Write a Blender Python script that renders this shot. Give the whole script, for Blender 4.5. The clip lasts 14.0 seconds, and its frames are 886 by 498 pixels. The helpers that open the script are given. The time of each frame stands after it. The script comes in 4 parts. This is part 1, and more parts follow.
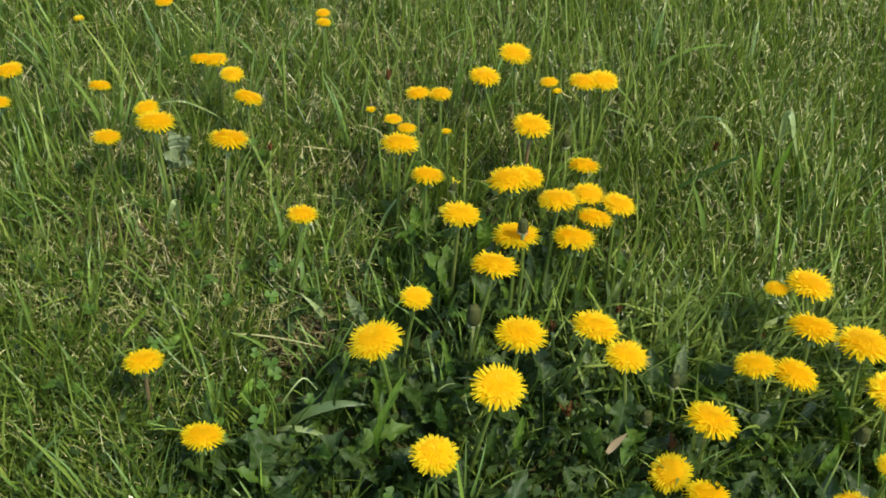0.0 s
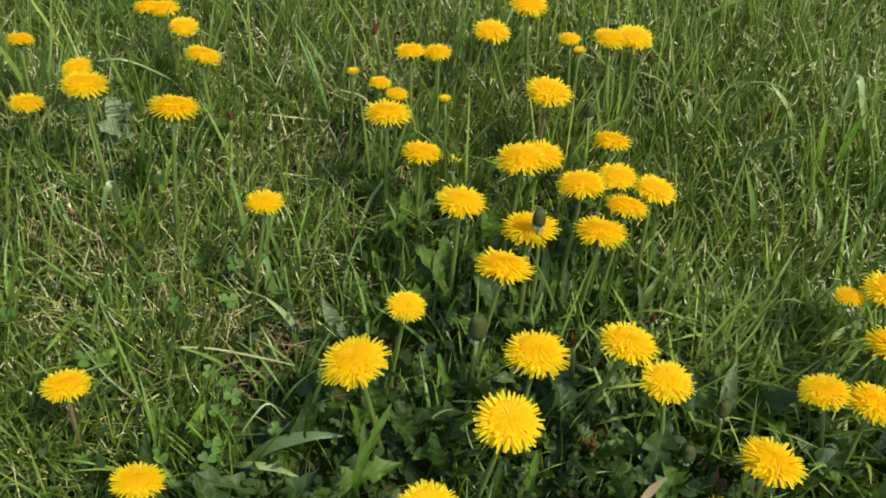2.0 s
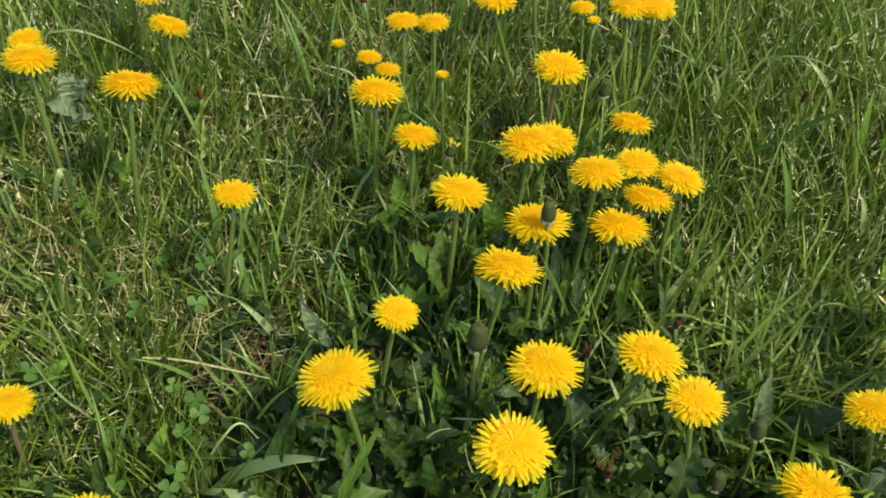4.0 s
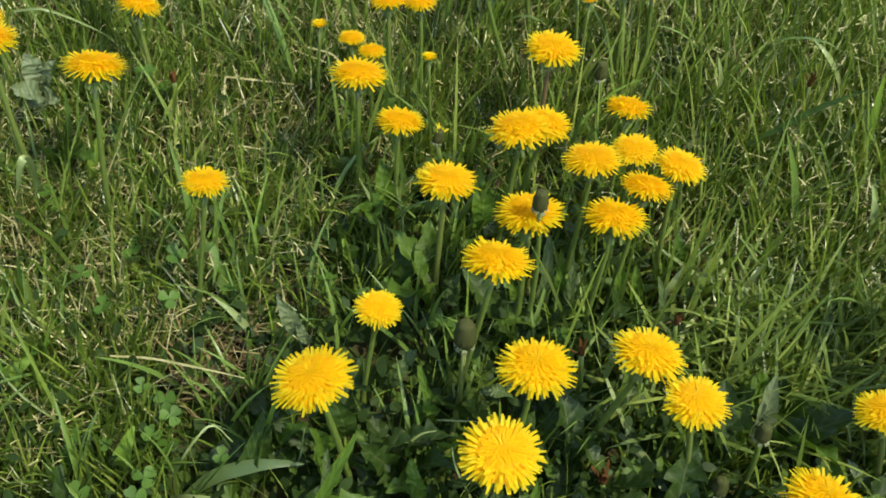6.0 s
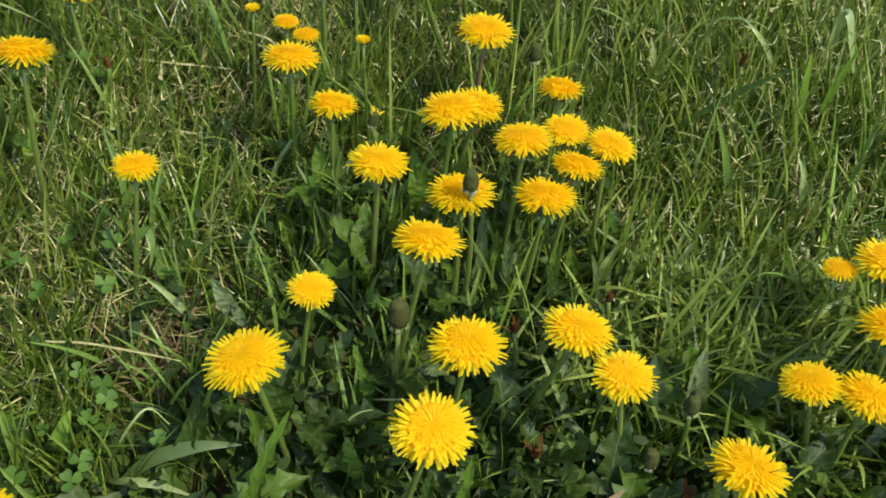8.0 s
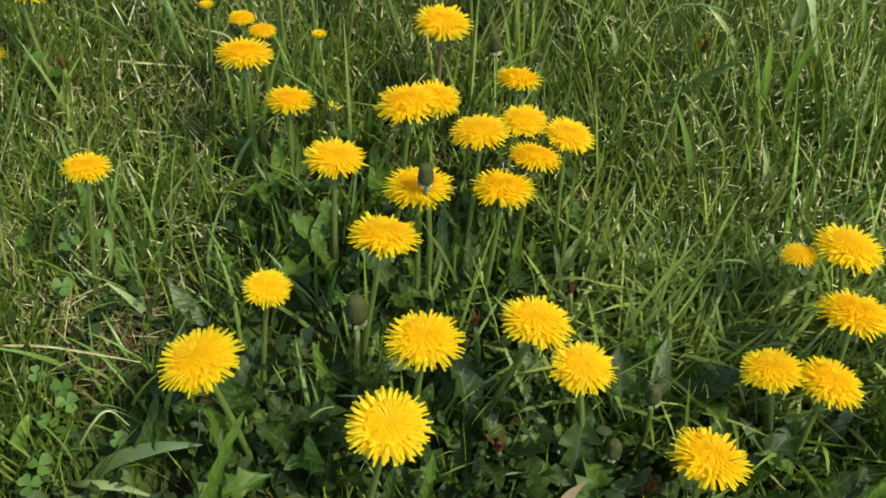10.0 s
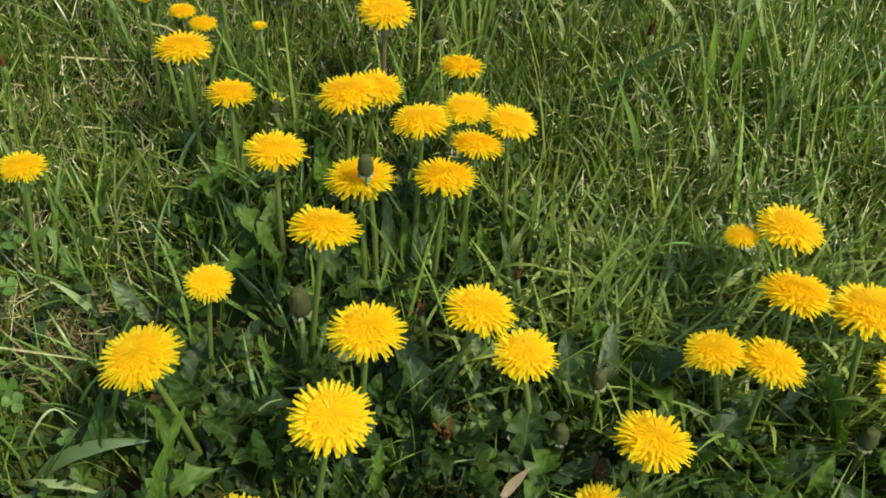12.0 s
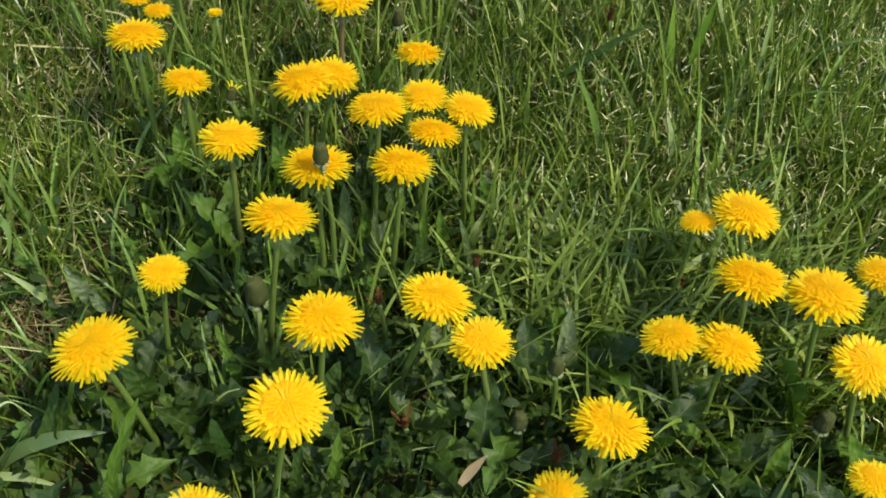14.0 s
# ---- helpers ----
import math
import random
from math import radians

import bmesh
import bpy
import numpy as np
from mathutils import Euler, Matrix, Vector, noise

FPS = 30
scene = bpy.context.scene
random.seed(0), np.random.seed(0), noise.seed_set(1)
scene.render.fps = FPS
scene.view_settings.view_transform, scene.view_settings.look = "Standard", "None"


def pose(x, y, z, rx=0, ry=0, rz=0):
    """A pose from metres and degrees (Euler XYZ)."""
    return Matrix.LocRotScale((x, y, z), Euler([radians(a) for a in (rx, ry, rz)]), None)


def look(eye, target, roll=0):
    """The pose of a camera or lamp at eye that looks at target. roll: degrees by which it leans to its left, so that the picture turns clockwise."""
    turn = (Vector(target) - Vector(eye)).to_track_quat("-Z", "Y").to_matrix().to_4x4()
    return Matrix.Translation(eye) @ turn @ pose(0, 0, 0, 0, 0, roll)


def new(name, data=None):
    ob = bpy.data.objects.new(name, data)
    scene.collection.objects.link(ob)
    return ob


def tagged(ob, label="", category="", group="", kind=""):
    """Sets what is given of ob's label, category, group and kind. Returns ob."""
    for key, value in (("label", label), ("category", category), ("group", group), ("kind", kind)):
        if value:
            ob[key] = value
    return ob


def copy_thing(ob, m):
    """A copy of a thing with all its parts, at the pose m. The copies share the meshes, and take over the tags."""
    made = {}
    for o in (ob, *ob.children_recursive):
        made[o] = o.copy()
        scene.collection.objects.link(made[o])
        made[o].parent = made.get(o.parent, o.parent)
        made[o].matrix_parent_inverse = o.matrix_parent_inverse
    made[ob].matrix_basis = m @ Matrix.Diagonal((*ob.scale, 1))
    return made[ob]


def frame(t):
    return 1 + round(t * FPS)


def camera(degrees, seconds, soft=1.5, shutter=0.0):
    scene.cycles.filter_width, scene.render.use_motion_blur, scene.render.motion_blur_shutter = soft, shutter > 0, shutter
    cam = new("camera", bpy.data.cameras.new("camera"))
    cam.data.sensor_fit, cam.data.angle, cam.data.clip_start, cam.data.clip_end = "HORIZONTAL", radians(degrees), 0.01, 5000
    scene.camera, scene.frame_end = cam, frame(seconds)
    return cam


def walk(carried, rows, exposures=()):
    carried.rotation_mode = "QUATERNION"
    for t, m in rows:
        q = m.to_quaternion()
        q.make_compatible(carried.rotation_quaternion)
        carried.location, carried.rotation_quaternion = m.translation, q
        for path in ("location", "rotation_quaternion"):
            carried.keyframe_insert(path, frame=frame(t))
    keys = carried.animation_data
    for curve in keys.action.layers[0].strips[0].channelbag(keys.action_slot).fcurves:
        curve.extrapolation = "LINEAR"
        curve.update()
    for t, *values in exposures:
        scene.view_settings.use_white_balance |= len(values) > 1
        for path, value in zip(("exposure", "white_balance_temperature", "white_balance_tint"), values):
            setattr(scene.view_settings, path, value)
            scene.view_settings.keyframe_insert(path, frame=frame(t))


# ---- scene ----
cam = camera(46.0, 14.0, soft=1.74)
# seconds, eye, pitch, yaw and roll of the hand-held camera
PATH = [
    (0, 0.0001, -0.6990, 0.7989, -43.73, -0.02, 2.52),
    (0.5, -0.0012, -0.6664, 0.7784, -44.31, -0.15, 2.76),
    (1, -0.0007, -0.6221, 0.7475, -44.90, -0.24, 2.88),
    (1.5, -0.0016, -0.5793, 0.7136, -45.47, -0.34, 3.05),
    (2, -0.0016, -0.5529, 0.6955, -45.94, -0.47, 3.18),
    (2.5, -0.0007, -0.5264, 0.6758, -46.39, -0.39, 3.16),
    (3, 0.0007, -0.5088, 0.6631, -46.74, -0.35, 3.13),
    (5.5, 0.0103, -0.4530, 0.6108, -47.49, 0.08, 2.85),
    (6, 0.0131, -0.4522, 0.6091, -47.60, -0.18, 3.00),
    (6.5, 0.0183, -0.4493, 0.6051, -47.71, -0.52, 3.18),
    (7, 0.0242, -0.4500, 0.6059, -47.93, -1.30, 3.66),
    (7.5, 0.0298, -0.4549, 0.6094, -48.06, -2.26, 4.12),
    (8, 0.0354, -0.4597, 0.6127, -48.20, -2.71, 4.04),
    (10.5, 0.0676, -0.4546, 0.6141, -49.08, -2.92, 2.53),
    (11, 0.0753, -0.4541, 0.6156, -49.45, -3.10, 2.24),
    (11.5, 0.0825, -0.4536, 0.6169, -49.67, -3.38, 2.13),
    (12, 0.0880, -0.4532, 0.6170, -49.70, -3.87, 2.22),
    (12.5, 0.0935, -0.4532, 0.6171, -49.80, -4.32, 2.38),
    (13, 0.0976, -0.4521, 0.6173, -50.11, -4.82, 2.65),
    (13.5, 0.1002, -0.4518, 0.6178, -50.33, -5.31, 2.93),
    (14, 0.1009, -0.4514, 0.6177, -50.49, -5.79, 3.26),
]
walk(cam, [(t, pose(x, y, z) @ pose(0, 0, 0, 0, 0, yaw) @ pose(0, 0, 0, 90 + pitch) @ pose(0, 0, 0, 0, 0, roll))
           for t, x, y, z, pitch, yaw, roll in PATH],
     exposures=[(0.0, 1.43), (14.0, 1.43)])

# ---- daylight: high clear sun and blue sky ----
SUN_ELEVATION, SUN_AZIMUTH = radians(56), radians(122)
world = bpy.data.worlds.new("sky")
scene.world = world
world.use_nodes = True
wn = world.node_tree
sky = wn.nodes.new("ShaderNodeTexSky")
sky.sky_type, sky.sun_disc = "NISHITA", False
sky.sun_elevation, sky.sun_rotation = SUN_ELEVATION, SUN_AZIMUTH
wn.links.new(sky.outputs["Color"], wn.nodes["Background"].inputs["Color"])
wn.nodes["Background"].inputs["Strength"].default_value = 0.15
sun_data = bpy.data.lights.new("sun", "SUN")
sun_data.energy, sun_data.angle, sun_data.color = 2.18, radians(0.5), (1.0, 0.95, 0.78)
sun = new("sun", sun_data)
to_sun = Vector((math.sin(SUN_AZIMUTH) * math.cos(SUN_ELEVATION), math.cos(SUN_AZIMUTH) * math.cos(SUN_ELEVATION), math.sin(SUN_ELEVATION)))
sun.matrix_world = look(to_sun * 5, (0, 0, 0))


# ---- materials ----
def ramp_between(nt, value, stops):
    r = nt.nodes.new("ShaderNodeValToRGB")
    els = r.color_ramp.elements
    while len(els) < len(stops):
        els.new(0.5)
    for el, (at, c) in zip(els, stops):
        el.position, el.color = at, (*c, 1)
    nt.links.new(value, r.inputs[0])
    return r.outputs[0]


def noise_value(nt, size, detail=3.0, coords="Object"):
    tc = nt.nodes.new("ShaderNodeTexCoord")
    n = nt.nodes.new("ShaderNodeTexNoise")
    n.inputs["Scale"].default_value, n.inputs["Detail"].default_value = 1.0 / size, detail
    nt.links.new(tc.outputs[coords], n.inputs["Vector"])
    return n.outputs[0]


def math_node(nt, op, a, b):
    m = nt.nodes.new("ShaderNodeMath")
    m.operation = op
    for slot, v in zip(m.inputs, (a, b)):
        if isinstance(v, (int, float)):
            slot.default_value = v
        else:
            nt.links.new(v, slot)
    return m.outputs[0]


def plant_material(name, stops, rough=0.45, through_light=0.3, through_tint=(1.0, 1.0, 0.35), pick="island", grain=0.004,
                   grain_amount=0.35, bump=0.15, spec=0.5):
    """Leaf-like surface: colour by piece and by fine grain, gloss, and light that passes through."""
    mat = bpy.data.materials.new(name)
    mat.use_nodes = True
    nt = mat.node_tree
    bsdf = nt.nodes["Principled BSDF"]
    if pick == "island":
        which = nt.nodes.new("ShaderNodeNewGeometry").outputs["Random Per Island"]
    else:
        which = nt.nodes.new("ShaderNodeObjectInfo").outputs["Random"]
    fine = noise_value(nt, grain)
    mixed = math_node(nt, "ADD", math_node(nt, "MULTIPLY", which, 1 - grain_amount), math_node(nt, "MULTIPLY", fine, grain_amount))
    colour = ramp_between(nt, mixed, stops)
    nt.links.new(colour, bsdf.inputs["Base Color"])
    bsdf.inputs["Roughness"].default_value = rough
    bsdf.inputs["Specular IOR Level"].default_value = spec
    bp = nt.nodes.new("ShaderNodeBump")
    bp.inputs["Strength"].default_value, bp.inputs["Distance"].default_value = bump, 0.001
    nt.links.new(fine, bp.inputs["Height"])
    nt.links.new(bp.outputs[0], bsdf.inputs["Normal"])
    if through_light > 0:
        tr = nt.nodes.new("ShaderNodeBsdfTranslucent")
        tint = nt.nodes.new("ShaderNodeMixRGB")
        tint.blend_type = "MULTIPLY"
        tint.inputs[0].default_value = 1.0
        tint.inputs[2].default_value = (*through_tint, 1)
        nt.links.new(colour, tint.inputs[1])
        nt.links.new(tint.outputs[0], tr.inputs["Color"])
        mix = nt.nodes.new("ShaderNodeMixShader")
        mix.inputs[0].default_value = through_light
        nt.links.new(bsdf.outputs[0], mix.inputs[1])
        nt.links.new(tr.outputs[0], mix.inputs[2])
        nt.links.new(mix.outputs[0], nt.nodes["Material Output"].inputs["Surface"])
    return mat


M_GRASS = plant_material("meadow_grass", [(0.0, (0.026, 0.050, 0.007)), (0.4, (0.078, 0.132, 0.016)), (0.75, (0.17, 0.24, 0.030)), (1.0, (0.40, 0.41, 0.11))],
                         rough=0.3, through_light=0.38, spec=0.5)
M_GRASS_LONG = plant_material("long_grass", [(0.0, (0.064, 0.106, 0.020)), (0.5, (0.148, 0.21, 0.034)), (1.0, (0.33, 0.38, 0.09))],
                              rough=0.33, through_light=0.38, spec=0.4)
M_STRAW = plant_material("dry_straw", [(0.0, (0.13, 0.105, 0.04)), (0.5, (0.27, 0.245, 0.09)), (1.0, (0.66, 0.62, 0.32))], rough=0.55, through_light=0.15)
# Straw paled so that its colour holds the sun glints on dry tips.
M_STRAW_GLINT = plant_material("straw_glint_pale", [(0.0, (0.25, 0.225, 0.08)), (0.5, (0.50, 0.46, 0.19)), (1.0, (0.76, 0.71, 0.36))], rough=0.4, through_light=0.15)
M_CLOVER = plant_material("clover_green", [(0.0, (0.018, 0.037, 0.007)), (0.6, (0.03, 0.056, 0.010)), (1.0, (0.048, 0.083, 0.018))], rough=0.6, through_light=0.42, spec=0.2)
M_CLOVER_LIGHT = plant_material("clover_light_green", [(0.0, (0.045, 0.095, 0.012)), (0.6, (0.075, 0.15, 0.018)), (1.0, (0.11, 0.20, 0.03))], rough=0.5, through_light=0.42, spec=0.3, pick="object")
M_LEAF = plant_material("dandelion_leaf", [(0.0, (0.016, 0.035, 0.005)), (0.5, (0.029, 0.058, 0.008)), (1.0, (0.064, 0.104, 0.018))], rough=0.42, through_light=0.42, spec=0.32,
                        pick="object", grain=0.012, grain_amount=0.6, bump=0.5)


def leaf_veins(mat, tone):
    """A pale midrib and faint slanting side veins, by the map that runs along and across a leaf."""
    nt = mat.node_tree
    target = nt.nodes["Principled BSDF"].inputs["Base Color"]
    old = target.links[0].from_socket
    uv = nt.nodes.new("ShaderNodeSeparateXYZ")
    nt.links.new(nt.nodes.new("ShaderNodeTexCoord").outputs["UV"], uv.inputs[0])
    off = math_node(nt, "ABSOLUTE", math_node(nt, "SUBTRACT", uv.outputs["Y"], 0.5), 0.0)
    rib = math_node(nt, "LESS_THAN", off, math_node(nt, "SUBTRACT", 0.045, math_node(nt, "MULTIPLY", uv.outputs["X"], 0.03)))
    wave = math_node(nt, "SINE", math_node(nt, "MULTIPLY", math_node(nt, "SUBTRACT", uv.outputs["X"], math_node(nt, "MULTIPLY", off, 0.22)), 62.0), 0.0)
    vein = math_node(nt, "MULTIPLY", math_node(nt, "GREATER_THAN", wave, 0.8), 0.35)
    mix = nt.nodes.new("ShaderNodeMixRGB")
    mix.inputs[2].default_value = (*tone, 1)
    nt.links.new(math_node(nt, "MAXIMUM", math_node(nt, "MULTIPLY", rib, 0.8), vein), mix.inputs[0])
    nt.links.new(old, mix.inputs[1])
    nt.links.new(mix.outputs[0], target)
    bump = [n for n in nt.nodes if n.type == "BUMP"][0]
    height = math_node(nt, "ADD", bump.inputs["Height"].links[0].from_socket, math_node(nt, "MULTIPLY", wave, 0.25))
    nt.links.new(height, bump.inputs["Height"])


# Lighter copy for young leaves; sunlight on upright ones is in the colour.
M_LEAF_YOUNG_LIT = plant_material("young_sunlit_tone_leaf", [(0.0, (0.042, 0.09, 0.009)), (1.0, (0.095, 0.165, 0.017))], rough=0.45, through_light=0.42, spec=0.3,
                              pick="object", grain=0.012, grain_amount=0.6, bump=0.5)
M_THATCH = plant_material("brown_thatch", [(0.0, (0.055, 0.036, 0.014)), (0.6, (0.12, 0.086, 0.032)), (1.0, (0.25, 0.20, 0.085))], rough=0.7, through_light=0.1, spec=0.2)
# Sky sheen on glossy leaves, put into a greyer green.
M_LEAF_SHEEN = plant_material("sheen_grey_leaf", [(0.0, (0.036, 0.066, 0.016)), (0.5, (0.062, 0.098, 0.026)), (1.0, (0.125, 0.16, 0.055))], rough=0.5, through_light=0.35, spec=0.25,
                             grain=0.006, grain_amount=0.8, bump=0.7)
# Pale weed green; on stem leaves it also paints sheen and lifts shade.
M_LEAF_PALE = plant_material("pale_and_sheen_leaf", [(0.0, (0.07, 0.10, 0.035)), (0.5, (0.11, 0.145, 0.06)), (1.0, (0.17, 0.20, 0.09))], rough=0.45, through_light=0.3, spec=0.35,
                             grain=0.006, grain_amount=0.8, bump=0.7)
# Dark tone: shade put into the low leaves' colour; also one dark blade.
M_LEAF_DARK = plant_material("dark_shade_leaf", [(0.0, (0.016, 0.036, 0.005)), (0.5, (0.03, 0.062, 0.008)), (1.0, (0.07, 0.115, 0.02))], rough=0.5, through_light=0.42, spec=0.2,
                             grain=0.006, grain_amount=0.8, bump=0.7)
M_LEAF_FRESH = plant_material("fresh_leaf", [(0.0, (0.045, 0.10, 0.008)), (1.0, (0.11, 0.19, 0.018))], rough=0.45, through_light=0.45, spec=0.25, grain=0.006, grain_amount=0.8, bump=0.7)
for leaf_mat, rib_tone in ((M_LEAF, (0.10, 0.13, 0.045)), (M_LEAF_YOUNG_LIT, (0.13, 0.19, 0.05)), (M_LEAF_SHEEN, (0.15, 0.19, 0.08)), (M_LEAF_PALE, (0.19, 0.22, 0.11)),
                           (M_LEAF_DARK, (0.085, 0.12, 0.035)), (M_LEAF_FRESH, (0.15, 0.22, 0.05))):
    leaf_veins(leaf_mat, rib_tone)
M_STEM = plant_material("dandelion_stem", [(0.0, (0.075, 0.115, 0.018)), (0.7, (0.10, 0.14, 0.024)), (1.0, (0.13, 0.125, 0.035))], rough=0.4, through_light=0.1,
                        pick="object", grain=0.01)
M_STEM_RED = plant_material("reddish_stem", [(0.0, (0.11, 0.06, 0.03)), (1.0, (0.16, 0.12, 0.05))], rough=0.42, through_light=0.1, pick="object", grain=0.01)
M_CALYX = plant_material("calyx_green", [(0.0, (0.06, 0.10, 0.025)), (1.0, (0.12, 0.17, 0.05))], rough=0.7, through_light=0.2, grain=0.003, spec=0.15)
M_PETAL = plant_material("dandelion_yellow", [(0.0, (0.88, 0.65, 0.006)), (0.5, (0.90, 0.72, 0.012)), (1.0, (0.91, 0.80, 0.04))], rough=0.5,
                         through_light=0.7, through_tint=(1.0, 1.0, 0.5), grain=0.003, bump=0.05, spec=0.3)
M_PETAL_IN = plant_material("dandelion_core", [(0.0, (0.87, 0.56, 0.003)), (0.6, (0.89, 0.635, 0.005)), (1.0, (0.90, 0.70, 0.008))], rough=0.55,
                            through_light=0.7, through_tint=(1.0, 1.0, 0.4), grain=0.003, bump=0.05, spec=0.25)
M_SOIL = plant_material("soil_and_thatch", [(0.3, (0.020, 0.017, 0.007)), (0.42, (0.032, 0.029, 0.010)), (0.52, (0.032, 0.052, 0.009)), (0.72, (0.05, 0.082, 0.014))], rough=0.9, through_light=0, spec=0.08,
                        pick="object", grain=0.03, grain_amount=1.0, bump=0.8)
M_BUD = plant_material("bud_olive_green", [(0.0, (0.030, 0.034, 0.008)), (0.5, (0.05, 0.056, 0.015)), (1.0, (0.09, 0.095, 0.03))], rough=0.75, through_light=0.05, grain=0.0015, grain_amount=0.7, bump=0.5, spec=0.12)
M_BRACT = plant_material("pale_bract", [(0.0, (0.10, 0.12, 0.05)), (1.0, (0.22, 0.23, 0.12))], rough=0.7, through_light=0.2, pick="object", grain=0.002, spec=0.15)
M_WITHER = plant_material("withered_brown", [(0.0, (0.040, 0.017, 0.006)), (0.6, (0.095, 0.040, 0.012)), (1.0, (0.18, 0.095, 0.03))], rough=0.8, through_light=0.25, grain=0.003, spec=0.1)
M_DEAD = plant_material("dead_leaf_tan", [(0.0, (0.10, 0.065, 0.025)), (0.6, (0.17, 0.12, 0.05)), (1.0, (0.26, 0.19, 0.09))], rough=0.6, through_light=0.15, pick="object", grain=0.006, grain_amount=0.8)
M_PALE = plant_material("pale_blade", [(0.0, (0.15, 0.20, 0.062)), (1.0, (0.28, 0.33, 0.125))], rough=0.35, through_light=0.2, pick="object", grain=0.01)
M_WIDE = plant_material("broad_blade", [(0.0, (0.075, 0.14, 0.022)), (1.0, (0.16, 0.235, 0.05))], rough=0.32, through_light=0.25, pick="object", grain=0.01, grain_amount=0.5)
M_LIGHT = plant_material("light_green_blade", [(0.0, (0.11, 0.17, 0.035)), (1.0, (0.20, 0.265, 0.07))], rough=0.38, through_light=0.35, pick="object", grain=0.01, grain_amount=0.5)
M_WIDE_GREY = plant_material("grey_green_blade", [(0.0, (0.055, 0.09, 0.022)), (1.0, (0.10, 0.145, 0.042))], rough=0.42, through_light=0.25, pick="object", grain=0.01, grain_amount=0.6)
M_LIME = plant_material("lime_blade", [(0.0, (0.12, 0.21, 0.02)), (1.0, (0.20, 0.30, 0.04))], rough=0.4, through_light=0.35, pick="object", grain=0.01, grain_amount=0.5)


# ---- building helpers ----
def ground_z(x, y):
    """The meadow rises gently away from the camera, with small humps."""
    rise = 0.2 * 2.5 * np.tanh(np.asarray(y) / 2.5) - 0.05 * 2.5 * np.tanh(np.asarray(x) / 2.5)
    swell = 0.045 * np.exp(-((x + 0.3) / 0.24) ** 2 - ((y - 0.1) / 0.17) ** 2) + 0.02 * np.exp(-((x - 0.05) / 0.3) ** 2 - ((y - 0.25) / 0.15) ** 2)
    return 0.033 + rise + swell + 0.006 * np.sin(x * 17 + 1.0) * np.sin(y * 13 + 0.5) + 0.004 * np.sin(x * 41 + y * 29)


def mesh_from(name, verts, faces, mats):
    me = bpy.data.meshes.new(name)
    me.from_pydata(verts, [], faces)
    for m in mats if isinstance(mats, (list, tuple)) else (mats,):
        me.materials.append(m)
    me.polygons.foreach_set("use_smooth", [True] * len(me.polygons))
    me.update()
    return me


def leaf_map(me, across):
    """A map on a leaf made of rows of that many points: x along it, y across."""
    rows = len(me.vertices) // across
    layer = me.uv_layers.new(name="leaf_map")
    for loop in me.loops:
        row, col = divmod(loop.vertex_index, across)
        layer.data[loop.index].uv = (row / (rows - 1), col / (across - 1))
    return me


def fast_mesh(name, co, quads, mat):
    """A mesh of many four-sided faces from arrays."""
    me = bpy.data.meshes.new(name)
    me.vertices.add(len(co))
    me.vertices.foreach_set("co", co.astype(np.float32).ravel())
    me.loops.add(quads.size)
    me.loops.foreach_set("vertex_index", quads.astype(np.int32).ravel())
    me.polygons.add(len(quads))
    me.polygons.foreach_set("loop_start", np.arange(0, quads.size, 4, dtype=np.int32))
    me.polygons.foreach_set("use_smooth", np.ones(len(quads), dtype=bool))
    me.materials.append(mat)
    me.update(calc_edges=True)
    return me


def part(name, mesh, parent, label="", m=None):
    ob = new(name, mesh)
    ob.parent = parent
    if m is not None:
        ob.matrix_basis = m
    if label:
        ob["label"] = label
    return ob


def empty(name, at):
    ob = new(name)
    ob.empty_display_size = 0.02
    ob.location = at
    return ob


def tube(name, points, radii, mat, sides=7):
    """A round stalk along a line of points."""
    pts = [Vector(p) for p in points]
    verts, faces = [], []
    for i, p in enumerate(pts):
        d = (pts[min(i + 1, len(pts) - 1)] - pts[max(i - 1, 0)]).normalized()
        u = d.cross(Vector((0.3, 1, 0.1))).normalized()
        v = d.cross(u)
        for k in range(sides):
            a = 2 * math.pi * k / sides
            verts.append(p + radii[i] * (math.cos(a) * u + math.sin(a) * v))
    for i in range(len(pts) - 1):
        for k in range(sides):
            a, b = i * sides + k, i * sides + (k + 1) % sides
            faces.append((a, b, b + sides, a + sides))
    faces.append(tuple(range(sides))[::-1])
    faces.append(tuple(range((len(pts) - 1) * sides, len(pts) * sides)))
    return mesh_from(name, verts, faces, mat)


# ---- the ground ----
def ground_sheet():
    near = np.linspace(-1.6, 1.9, 141)
    axis_x = np.concatenate([[-400, -120, -40, -14, -6, -3.2, -2.2], near, [2.4, 3.4, 6, 14, 40, 120, 400]])
    axis_y = np.concatenate([[-400, -120, -40, -14, -6, -3.2, -2.2], near, [2.4, 3.4, 6, 14, 40, 120, 400]])
    gx, gy = np.meshgrid(axis_x, axis_y)
    co = np.stack([gx, gy, ground_z(gx, gy)], -1).reshape(-1, 3)
    n = len(axis_x)
    i, j = np.meshgrid(np.arange(n - 1), np.arange(n - 1))
    a = (j * n + i).ravel()
    return fast_mesh("ground", co, np.stack([a, a + 1, a + 1 + n, a + n], -1), M_SOIL)


tagged(new("ground", ground_sheet()), "dark soil with thatch under meadow grass", "ground", kind="structure")

# ---- grass ----
rng = np.random.default_rng(7)


def bell(x, y, cx, cy, sx, sy):
    return np.exp(-(((x - cx) / sx) ** 2 + ((y - cy) / sy) ** 2))


